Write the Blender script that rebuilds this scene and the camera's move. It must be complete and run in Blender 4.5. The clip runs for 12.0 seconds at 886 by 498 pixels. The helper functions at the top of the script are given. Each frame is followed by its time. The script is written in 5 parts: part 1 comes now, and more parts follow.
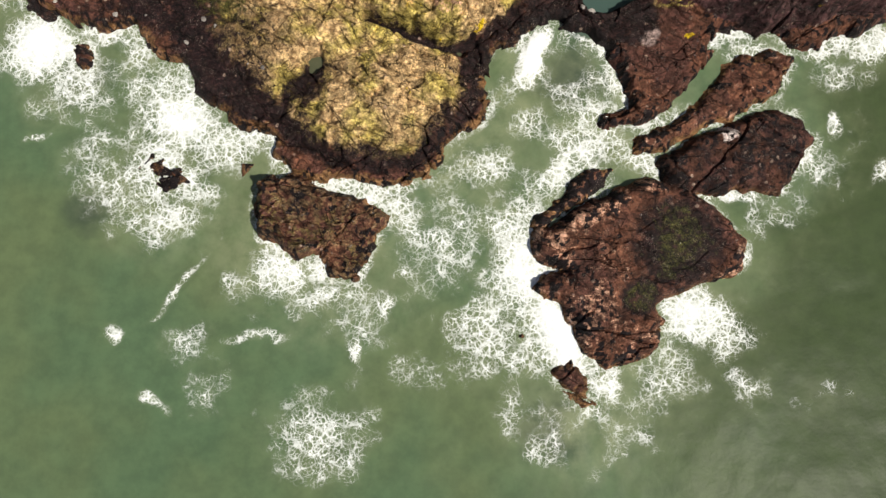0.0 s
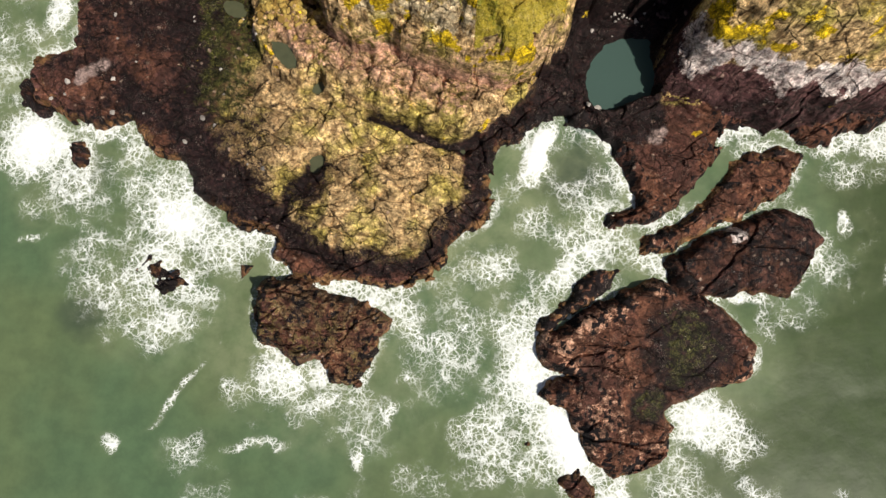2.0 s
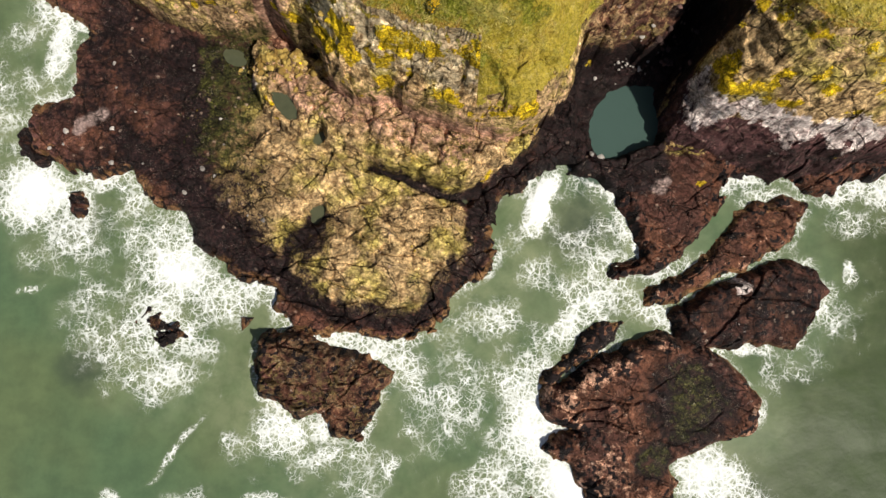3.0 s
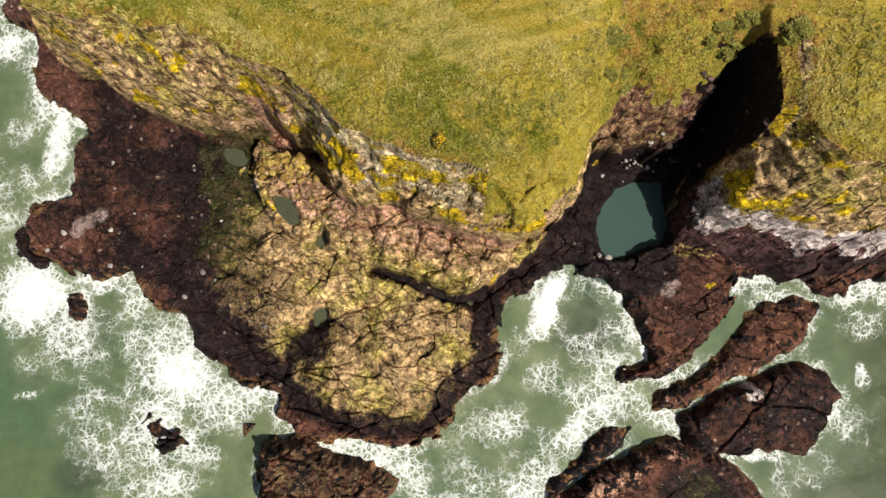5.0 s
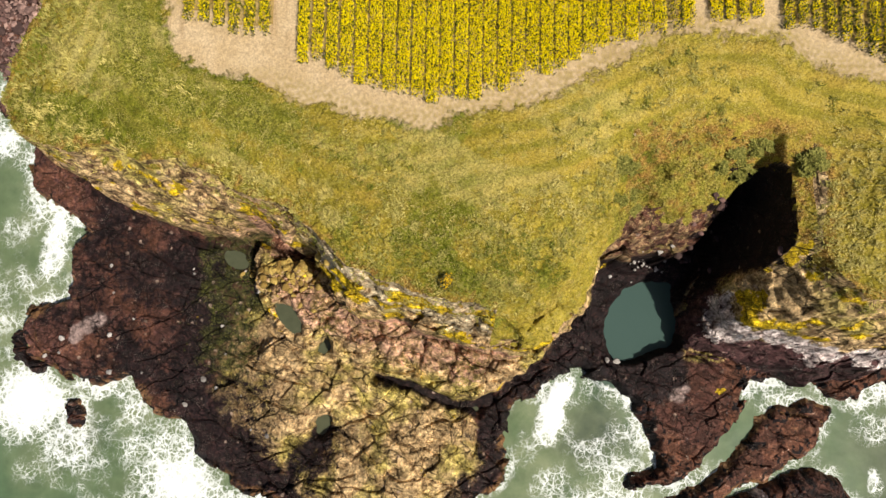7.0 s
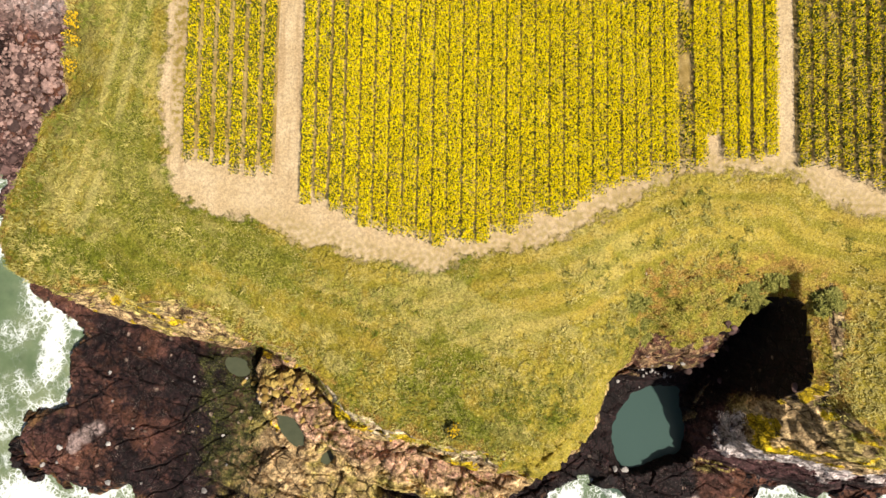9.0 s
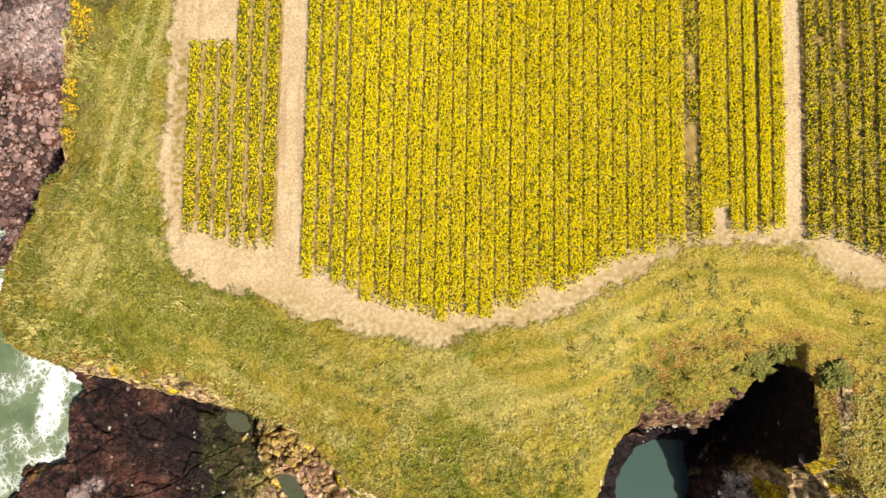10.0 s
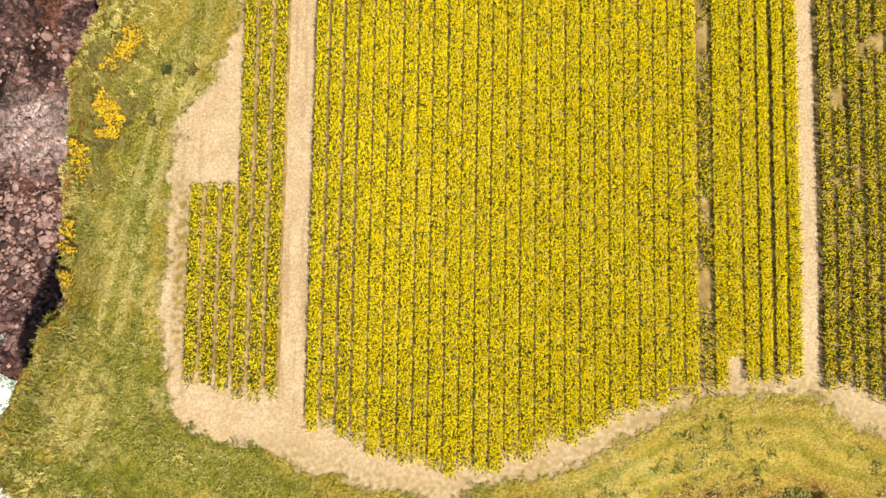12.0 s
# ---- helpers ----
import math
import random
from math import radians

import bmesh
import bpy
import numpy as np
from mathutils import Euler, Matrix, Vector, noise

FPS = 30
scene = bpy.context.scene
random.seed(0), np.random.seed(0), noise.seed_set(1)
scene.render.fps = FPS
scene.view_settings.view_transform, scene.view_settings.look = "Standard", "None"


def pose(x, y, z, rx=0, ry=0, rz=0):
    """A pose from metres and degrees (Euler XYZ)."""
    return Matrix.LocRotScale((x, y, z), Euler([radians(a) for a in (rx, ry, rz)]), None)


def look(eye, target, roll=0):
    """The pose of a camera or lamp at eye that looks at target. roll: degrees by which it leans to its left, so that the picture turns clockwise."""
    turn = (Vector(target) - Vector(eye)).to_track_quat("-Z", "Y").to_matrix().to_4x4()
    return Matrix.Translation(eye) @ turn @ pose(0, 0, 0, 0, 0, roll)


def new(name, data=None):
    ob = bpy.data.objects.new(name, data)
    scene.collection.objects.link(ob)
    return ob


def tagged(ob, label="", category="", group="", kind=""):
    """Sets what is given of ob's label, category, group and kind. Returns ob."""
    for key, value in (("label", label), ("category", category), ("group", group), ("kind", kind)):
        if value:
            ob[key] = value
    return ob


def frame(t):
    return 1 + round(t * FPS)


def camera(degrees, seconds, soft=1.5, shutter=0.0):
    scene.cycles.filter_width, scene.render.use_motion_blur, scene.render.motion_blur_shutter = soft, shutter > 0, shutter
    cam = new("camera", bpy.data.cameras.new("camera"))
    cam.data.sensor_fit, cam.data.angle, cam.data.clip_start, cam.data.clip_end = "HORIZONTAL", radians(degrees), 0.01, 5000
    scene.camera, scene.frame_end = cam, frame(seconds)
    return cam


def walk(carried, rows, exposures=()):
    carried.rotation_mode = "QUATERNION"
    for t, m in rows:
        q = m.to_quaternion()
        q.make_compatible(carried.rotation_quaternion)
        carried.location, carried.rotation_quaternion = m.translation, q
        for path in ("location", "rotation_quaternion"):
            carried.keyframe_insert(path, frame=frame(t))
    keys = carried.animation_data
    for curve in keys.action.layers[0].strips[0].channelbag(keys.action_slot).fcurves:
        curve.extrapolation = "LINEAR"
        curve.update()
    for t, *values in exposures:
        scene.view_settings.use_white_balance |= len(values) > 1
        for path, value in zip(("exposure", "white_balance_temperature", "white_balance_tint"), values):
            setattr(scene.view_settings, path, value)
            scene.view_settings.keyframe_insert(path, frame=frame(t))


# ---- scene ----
# The camera: a drone that looks down and flies inland.
cam = camera(77.9, 12.0)
METRES, EYE, TILT, LEAN, TURN = 64.0, 56.8, -84.5, 0.0, 0.0
ROWS = [
    (0.0, 0.0, 0.0, 0.0, 0.0, 0.0, -0.0),
    (0.5, -0.0005, 0.0043, 0.0408, 0.04, 0.05, 0.02),
    (1.0, -0.0022, 0.0089, 0.0796, 0.01, 0.24, 0.04),
    (1.5, -0.0043, 0.0131, 0.1205, -0.02, 0.29, 0.05),
    (2.0, -0.0087, 0.0172, 0.1602, -0.18, 0.39, 0.08),
    (2.5, -0.0097, 0.021, 0.201, -0.14, 0.43, 0.1),
    (3.0, -0.0121, 0.0246, 0.2426, -0.2, 0.41, 0.13),
    (5.0, -0.0189, 0.0392, 0.4109, -0.17, 0.18, 0.25),
    (5.5, -0.0208, 0.0433, 0.4522, -0.18, 0.18, 0.27),
    (6.0, -0.0224, 0.047, 0.4941, -0.19, 0.12, 0.29),
    (6.5, -0.0242, 0.0509, 0.5348, -0.19, 0.14, 0.32),
    (8.5, -0.0313, 0.0667, 0.7015, -0.25, -0.03, 0.4),
    (9.0, -0.0328, 0.0709, 0.7434, -0.23, -0.07, 0.41),
    (9.5, -0.0345, 0.0748, 0.7853, -0.26, -0.1, 0.42),
    (10.0, -0.0363, 0.0788, 0.827, -0.27, -0.1, 0.43),
    (10.5, -0.0378, 0.0827, 0.868, -0.26, -0.06, 0.45),
    (11.0, -0.0395, 0.0867, 0.9112, -0.27, -0.24, 0.47),
    (11.5, -0.0409, 0.0907, 0.9526, -0.23, -0.26, 0.51),
    (12.0, -0.0429, 0.0953, 0.9944, -0.24, -0.29, 0.52),
]
walk(cam, [(t, pose(0, 0, EYE, TILT, LEAN, TURN) @ pose(METRES * x, METRES * y, METRES * z, 90 + pitch, roll, yaw)) for t, x, y, z, yaw, pitch, roll in ROWS],
     [(0.0, 0.18), (5.6, 0.22), (8.5, 0.5), (11.0, 0.6), (12.0, 0.58)])
scene.view_settings.exposure = 0.3

# Sky and sun.
SUN_FROM = Vector((0.52, -0.36, 0.78)).normalized()
world = bpy.data.worlds.new("sky")
scene.world = world
world.use_nodes = True
wn = world.node_tree
sky = wn.nodes.new("ShaderNodeTexSky")
sky.sky_type, sky.sun_disc = "NISHITA", False
sky.dust_density, sky.air_density, sky.ozone_density = 3.0, 1.0, 1.0
sky.sun_elevation = math.asin(SUN_FROM.z)
sky.sun_rotation = math.atan2(SUN_FROM.x, SUN_FROM.y)
wn.links.new(sky.outputs[0], wn.nodes["Background"].inputs[0])
wn.nodes["Background"].inputs[1].default_value = 0.05
sun = new("sun", bpy.data.lights.new("sun", "SUN"))
sun.data.energy, sun.data.angle, sun.data.color = 4.45, radians(1.2), (1.0, 0.93, 0.8)
sun.matrix_world = look(SUN_FROM * 200, (0, 0, 0))


# ---- small mesh and noise tools ----
def mesh_of(name, verts, faces, mats=(), attrs=None, smooth=False, mat_index=None):
    """A mesh from arrays: verts (n, 3), faces (m, 3 or 4)."""
    me = bpy.data.meshes.new(name)
    verts, faces = np.asarray(verts, np.float32), np.asarray(faces, np.int32)
    k = faces.shape[1]
    me.vertices.add(len(verts))
    me.vertices.foreach_set("co", verts.ravel())
    me.loops.add(faces.size)
    me.loops.foreach_set("vertex_index", faces.ravel())
    me.polygons.add(len(faces))
    me.polygons.foreach_set("loop_start", np.arange(0, faces.size, k, dtype=np.int32))
    me.polygons.foreach_set("use_smooth", np.full(len(faces), smooth, bool))
    if mat_index is not None:
        me.polygons.foreach_set("material_index", np.asarray(mat_index, np.int32))
    me.update(calc_edges=True)
    for key, values in (attrs or {}).items():
        a = me.attributes.new(key, "FLOAT", "POINT")
        a.data.foreach_set("value", np.asarray(values, np.float32).ravel())
    for m in mats:
        me.materials.append(m)
    return me


def empty(name, place=(0, 0, 0)):
    ob = new(name)
    ob.location = place
    return ob


def child(name, me, parent, label=""):
    ob = new(name, me)
    ob.parent = parent
    return tagged(ob, label)


def hash2(i, j, seed):
    """Random numbers 0 to 1 for whole-number cells."""
    h = (i.astype(np.int64) * 374761393 + j.astype(np.int64) * 668265263 + seed * 974634777) & 0xFFFFFFFF
    h = ((h ^ (h >> 13)) * 1274126177) & 0xFFFFFFFF
    h = ((h ^ (h >> 16)) * 2246822519) & 0xFFFFFFFF
    return ((h ^ (h >> 15)) & 0xFFFFFF) / float(0xFFFFFF)


def vnoise(x, y, seed=0):
    """Smooth noise, -1 to 1."""
    i, j = np.floor(x), np.floor(y)
    u, v = x - i, y - j
    u, v = u * u * u * (u * (u * 6 - 15) + 10), v * v * v * (v * (v * 6 - 15) + 10)
    a, b = hash2(i, j, seed), hash2(i + 1, j, seed)
    c, d = hash2(i, j + 1, seed), hash2(i + 1, j + 1, seed)
    return 2 * ((a * (1 - u) + b * u) * (1 - v) + (c * (1 - u) + d * u) * v) - 1


def fbm(x, y, size, octaves=4, seed=0, gain=0.5):
    total, amp, norm = 0.0, 1.0, 0.0
    x, y = x / size, y / size
    for k in range(octaves):
        total = total + amp * vnoise(x, y, seed + 17 * k)
        norm += amp
        amp *= gain
        x, y = 0.8 * x * 2.03 - 0.6 * y * 2.03 + 5.2, 0.6 * x * 2.03 + 0.8 * y * 2.03 + 1.7
    return total / norm


def cells(x, y, size, seed=0, stretch=1.0, turn=0.0):
    """Jittered cells, stretched along a direction: (distance to the border, random of the cell, offset from its middle)."""
    c, s = math.cos(radians(turn)), math.sin(radians(turn))
    p, q = (c * x + s * y) / (size * stretch), (-s * x + c * y) / size
    i, j = np.floor(p), np.floor(q)
    best = np.full(p.shape, 9.0)
    second = np.full(p.shape, 9.0)
    ident, dx, dy = np.zeros(p.shape), np.zeros(p.shape), np.zeros(p.shape)
    for di in (-1, 0, 1):
        for dj in (-1, 0, 1):
            a, b = i + di, j + dj
            ex, ey = a + 0.1 + 0.8 * hash2(a, b, seed) - p, b + 0.1 + 0.8 * hash2(a, b, seed + 1) - q
            d = np.hypot(ex, ey)
            near = d < best
            second = np.where(near, best, np.minimum(second, d))
            ident = np.where(near, hash2(a, b, seed + 2), ident)
            dx, dy = np.where(near, ex, dx), np.where(near, ey, dy)
            best = np.where(near, d, best)
    return (second - best) * size, ident, dx, dy


def inside(x, y, poly):
    """Signed distance to a closed outline: positive inside."""
    shape = x.shape
    x, y = x.ravel(), y.ravel()
    d2, sign = np.full(x.shape, 1e12), np.zeros(x.shape, bool)
    for (ax, ay), (bx, by) in zip(poly, poly[1:] + poly[:1]):
        ex, ey = bx - ax, by - ay
        t = np.clip(((x - ax) * ex + (y - ay) * ey) / (ex * ex + ey * ey + 1e-9), 0, 1)
        d2 = np.minimum(d2, (x - ax - t * ex) ** 2 + (y - ay - t * ey) ** 2)
        cross = ((ay > y) != (by > y)) & (x < ex * (y - ay) / (ey if ey else 1e-9) + ax)
        sign ^= cross
    return (np.sqrt(d2) * np.where(sign, 1, -1)).reshape(shape)


def step(a, b, x):
    t = np.clip((x - a) / (b - a), 0, 1)
    return t * t * (3 - 2 * t)


def along(x, y, line):
    """Values given at the corners of a line, spread over the plan by closeness."""
    total, weight = 0.0, 0.0
    for px, py, v in line:
        w = 1.0 / ((x - px) ** 2 + (y - py) ** 2 + 1.5) ** 2
        total, weight = total + w * v, weight + w
    return total / weight


# ---- plan lines, in metres ----
COAST = [(-75, 600), (-60, 110), (-54, 90), (-52, 74), (-49, 62), (-47.5, 57), (-44.5, 55), (-45, 52),
         (-43.7, 48.6), (-41.8, 47.3), (-38.4, 45.2), (-39.8, 42.7), (-39.8, 37.9), (-43.8, 37.1), (-44.7, 35), (-43.5, 32.3),
         (-40.8, 30.6), (-36.3, 28.6), (-33.3, 29.6), (-32.4, 27.1), (-29.7, 25), (-27.4, 24.9), (-26.2, 22.2), (-23.8, 20.4),
         (-20.9, 18.2), (-17.7, 17.5), (-17.9, 15.6), (-15.9, 13.1), (-13.5, 12.9), (-8.3, 12.4), (-5.6, 11.7)]
COAST += [(-2, 12.9), (0, 15.2), (0.6, 17.4), (3.9, 19.5), (5.4, 21.5), (4.6, 23.9), (5.7, 26.9), (8.1, 27.8),
          (9.9, 29.2), (12.4, 29.9), (15, 29), (17.3, 27.2), (18.4, 24.5), (19.1, 20.9), (17.1, 19.7), (16.7, 18.6), (19.4, 18),
          (20.9, 18.5), (24.2, 20.3), (27, 23.6), (29.3, 27.2), (29.7, 29), (32.1, 29.1), (35.6, 28.8), (37.3, 27.1), (40.3, 26.8),
          (42.8, 28.6), (46.4, 29.9), (60, 31), (600, 31), (600, 600)]
# The cliff's foot, with its height at each corner.
FOOT = [(-40, 600, 3), (-38, 110, 3), (-36, 90, 3), (-36.5, 78, 3), (-35.8, 66, 3), (-38, 60, 3), (-40.6, 55.5, 3), (-41, 52.4, 3),
        (-39.6, 50.5, 3), (-34.7, 48.3, 3.2), (-31.2, 46.1, 3.4), (-28.3, 44.4, 3.4), (-24.9, 44.1, 3.4), (-21.2, 42.9, 3.6),
        (-19.8, 43.6, 3.6), (-17.6, 44.3, 3.8), (-15.3, 42.4, 5), (-13.9, 41.2, 5), (-11.6, 37, 5), (-9.1, 35.7, 5.2),
        (-5.8, 34.8, 5.2), (-2.2, 33.4, 5.2), (1.4, 32.8, 5), (5.2, 32.1, 5), (8.5, 32.6, 5), (9.8, 33.8, 5), (11.9, 35.5, 5)]
FOOT += [(12.7, 38.5, 6), (13.3, 40.6, 6.4), (14.8, 41.5, 5.2), (17, 40.7, 3.8), (19.8, 40.7, 3.8), (21.6, 41.5, 4.4), (23.1, 43.7, 6.2),
         (23.6, 45.8, 8.8), (23.9, 46.9, 10.5), (24.4, 47.6, 13), (25.0, 47.0, 15), (25.1, 45, 15.2), (25.15, 42.8, 15.2), (24.9, 41.0, 14.8),
         (24.6, 40.2, 12.5), (24.0, 39.1, 8.4), (23.2, 37.6, 4.6), (22.0, 36, 3.2),
         (22.0, 34, 2.2), (22.3, 32.6, 1.8), (27.7, 30.6, 1.8), (33.8, 28.6, 1.8), (37.9, 29.3, 2), (39.5, 28.4, 1.8), (43.5, 30.2, 2),
         (60, 31.5, 2), (600, 32, 2), (600, 600, 2)]
EDGE = [(-29, 600), (-29, 110), (-28.6, 87.4), (-30.9, 81.9), (-31.2, 74), (-31, 64), (-32.7, 61), (-34.2, 57.5), (-34.8, 53), (-34, 50.8),
        (-31.9, 49.2), (-27, 48.7), (-22.5, 47.8), (-18.1, 46.2), (-13.6, 44.3), (-10.5, 41.8), (-7.9, 39.6), (-4.8, 38.2),
        (-1.8, 37.2), (1.7, 36.4), (4.7, 37.2), (7.1, 39.6), (9.2, 41.9), (10.9, 44.6), (11.6, 47.4), (12.9, 49.2), (17.4, 50),
        (22.8, 50.4), (27.2, 49), (28.2, 46), (27.4, 42.3), (27.3, 40.6), (28.2, 38.8), (30.2, 37.2), (32.7, 36.4), (45, 36),
        (600, 37), (600, 600)]
DOME = [(-16.2, 19), (-15.2, 21.8), (-12.2, 24.2), (-7.5, 27), (-3, 27.3), (0.3, 25.1), (3.1, 21.7), (0.3, 17.9), (-3, 14.9),
        (-6.3, 14.2), (-10.6, 15.2), (-13.9, 16.6)]
APRON = [(-19.5, 43), (-20.3, 39), (-18.5, 34.5), (-15.7, 32.8), (-11.8, 31.7), (-9.1, 30.5), (-5.8, 29.7), (-3.6, 28.7), (-0.9, 27.5),
         (1.3, 27.5), (4.1, 28.8), (8.2, 31), (9.5, 33.5), (4, 36), (-8, 39)]
MIDLEDGE = [(-23, 31.5), (-18, 36), (-13, 32.5), (-8, 30.5), (-4, 28), (-9, 27), (-14.5, 23.5), (-18.5, 22.5), (-21.5, 25)]
GULLY_POOL = [(14.6, 35.3), (16.8, 38), (19.5, 39.4), (22.5, 39), (22.6, 32.6), (19.7, 31.6), (16.4, 30.5), (15, 31.8)]
# Pools on the ledges: outline, and how deep the water lies below the rock round it.
ROCK_POOLS = [([(-17.8, 37.2), (-16.4, 37.1), (-15, 35), (-15.5, 34), (-17.2, 35.3)], 0.15),
              ([(-14.2, 32.8), (-12.8, 34.1), (-12.3, 32.5), (-13.3, 32)], 0.5),
              ([(-14.6, 25.6), (-12.6, 26.2), (-12.7, 24.3), (-14.2, 23.9)], 0.9),
              ([(1.4, 26.5), (1.9, 26.6), (2.1, 26.1), (1.6, 25.9)], 0.2),
              ([(-23.6, 42.6), (-21.3, 42), (-21.2, 40.6), (-23, 40.8)], 0.1)]
TRACK_OUT = [(-17.2, 100), (-17.4, 85), (-18.4, 82.7), (-20.2, 79.9), (-22.2, 76.8), (-22.6, 72.3), (-23, 61.3), (-22.7, 57.2), (-21.3, 55), (-16.8, 53.5), (-12.7, 51.9), (-7.7, 50.3), (-2.8, 49.7),
             (-1.2, 50.3), (2.1, 51.1), (6.3, 51.9), (10.9, 53.9), (15.6, 56.3), (19.8, 56.6), (23.9, 56.1), (25.5, 54.5), (30.7, 53.3),
             (60, 48), (600, 40), (600, 600), (-17, 600)]
FOOTPATH = [(-29.5, 54), (-27.6, 60), (-25.9, 67.5), (-23.7, 76), (-21.4, 82), (-20, 92)]
CROP_END = [(-22, 58.6), (-20.7, 58.0), (-15.2, 56.8), (-12.3, 55.4), (-9, 53.7), (-5.3, 52.6), (-2.4, 51.6), (1.3, 51.8), (5.1, 53.7),
            (11.4, 55.8), (15.6, 57.2), (19.8, 58), (24, 57.7), (26.1, 57.1), (30.8, 54.9), (45, 52)]


def foot_line(x, y):
    return along(x, y, FOOT)


def rounded(outline):
    """An outline with its corners cut twice."""
    for _ in range(2):
        out = []
        for (ax, ay), (bx, by) in zip(outline, outline[1:] + outline[:1]):
            out += [(0.75 * ax + 0.25 * bx, 0.75 * ay + 0.25 * by), (0.25 * ax + 0.75 * bx, 0.25 * ay + 0.75 * by)]
        outline = out
    return outline


ROCK_POOLS = [(rounded(outline), below) for outline, below in ROCK_POOLS]
GULLY_POOL = rounded(GULLY_POOL)


def plateau(x, y):
    return 17.25 + 0.033 * np.clip(y - 51, -20, 60) + 0.25 * fbm(x, y, 14, 3, 3)


# ---- materials ----
def material(name):
    m = bpy.data.materials.new(name)
    m.use_nodes = True
    t = m.node_tree
    return m, t, t.nodes["Principled BSDF"]


class Graph:
    """Short words for shader nodes."""

    def __init__(self, name):
        self.mat, self.t, self.bsdf = material(name)
        self.geo = self.t.nodes.new("ShaderNodeNewGeometry")

    def link(self, value, socket):
        if hasattr(value, "is_linked"):
            self.t.links.new(value, socket)
        elif isinstance(value, tuple):
            socket.default_value = (*value, 1.0) if len(value) == 3 and len(socket.default_value) == 4 else value
        else:
            socket.default_value = value

    def noise(self, scale, detail=4, rough=0.55, distortion=0.0, at=None):
        n = self.t.nodes.new("ShaderNodeTexNoise")
        n.inputs["Scale"].default_value, n.inputs["Detail"].default_value = scale, detail
        n.inputs["Roughness"].default_value, n.inputs["Distortion"].default_value = rough, distortion
        self.t.links.new(at or self.geo.outputs["Position"], n.inputs["Vector"])
        return n.outputs["Fac"]

    def edges(self, scale, at=None, jitter=1.0):
        n = self.t.nodes.new("ShaderNodeTexVoronoi")
        n.feature = "DISTANCE_TO_EDGE"
        n.inputs["Scale"].default_value, n.inputs["Randomness"].default_value = scale, jitter
        self.t.links.new(at or self.geo.outputs["Position"], n.inputs["Vector"])
        return n.outputs["Distance"]

    def spots(self, scale, at=None):
        n = self.t.nodes.new("ShaderNodeTexVoronoi")
        n.inputs["Scale"].default_value = scale
        self.t.links.new(at or self.geo.outputs["Position"], n.inputs["Vector"])
        return n.outputs["Distance"]

    def tones(self, scale, at=None):
        """A random grey for each cell."""
        n = self.t.nodes.new("ShaderNodeTexVoronoi")
        n.inputs["Scale"].default_value = scale
        self.t.links.new(at or self.geo.outputs["Position"], n.inputs["Vector"])
        k = self.t.nodes.new("ShaderNodeSeparateColor")
        self.t.links.new(n.outputs["Color"], k.inputs[0])
        return k.outputs[0]

    def warped(self, scale, amount, stretch=(1, 1, 1), at=None):
        """The position, pushed about by noise."""
        n = self.t.nodes.new("ShaderNodeTexNoise")
        n.inputs["Scale"].default_value, n.inputs["Detail"].default_value = scale, 3
        self.t.links.new(at or self.geo.outputs["Position"], n.inputs["Vector"])
        a = self.t.nodes.new("ShaderNodeVectorMath")
        a.operation = "MULTIPLY_ADD"
        self.t.links.new(n.outputs["Color"], a.inputs[0])
        a.inputs[1].default_value = (amount, amount, amount)
        self.t.links.new(at or self.geo.outputs["Position"], a.inputs[2])
        b = self.t.nodes.new("ShaderNodeVectorMath")
        b.operation = "MULTIPLY"
        self.t.links.new(a.outputs[0], b.inputs[0])
        b.inputs[1].default_value = stretch
        return b.outputs[0]

    def slanted(self, scale, amount, turn, stretch):
        """The position pushed about by noise, turned in plan and drawn out along that direction."""
        m = self.t.nodes.new("ShaderNodeMapping")
        m.vector_type = "TEXTURE"
        m.inputs["Rotation"].default_value = (0, 0, radians(turn))
        m.inputs["Scale"].default_value = (stretch, 1, 1)
        self.t.links.new(self.warped(scale, amount), m.inputs["Vector"])
        return m.outputs[0]

    def attr(self, name):
        n = self.t.nodes.new("ShaderNodeAttribute")
        n.attribute_name = name
        return n.outputs["Fac"]

    def island(self):
        return self.geo.outputs["Random Per Island"]

    def math(self, op, a, b=0.0, c=0.0):
        n = self.t.nodes.new("ShaderNodeMath")
        n.operation = op
        for v, s in zip((a, b, c), n.inputs):
            self.link(v, s)
        return n.outputs[0]

    def ramp(self, value, low, high):
        """0 at low, 1 at high, smooth between."""
        n = self.t.nodes.new("ShaderNodeMapRange")
        n.interpolation_type = "SMOOTHSTEP"
        for v, s in zip((value, low, high, 0.0, 1.0), n.inputs):
            self.link(v, s)
        return n.outputs[0]

    def mix(self, fac, a, b):
        n = self.t.nodes.new("ShaderNodeMix")
        n.data_type = "RGBA"
        self.link(fac, n.inputs[0])
        self.link(a, n.inputs[6])
        self.link(b, n.inputs[7])
        return n.outputs[2]

    def times(self, a, b):
        n = self.t.nodes.new("ShaderNodeMix")
        n.data_type, n.blend_type = "RGBA", "MULTIPLY"
        n.inputs[0].default_value = 1.0
        self.link(a, n.inputs[6])
        self.link(b, n.inputs[7])
        return n.outputs[2]

    def grey(self, value, low, high):
        """A grey between low and high by value."""
        return self.mix(value, (low, low, low), (high, high, high))

    def bump(self, height, distance, strength=1.0, onto=None):
        n = self.t.nodes.new("ShaderNodeBump")
        n.inputs["Strength"].default_value, n.inputs["Distance"].default_value = strength, distance
        self.link(height, n.inputs["Height"])
        if onto is not None:
            self.link(onto, n.inputs["Normal"])
        return n.outputs[0]

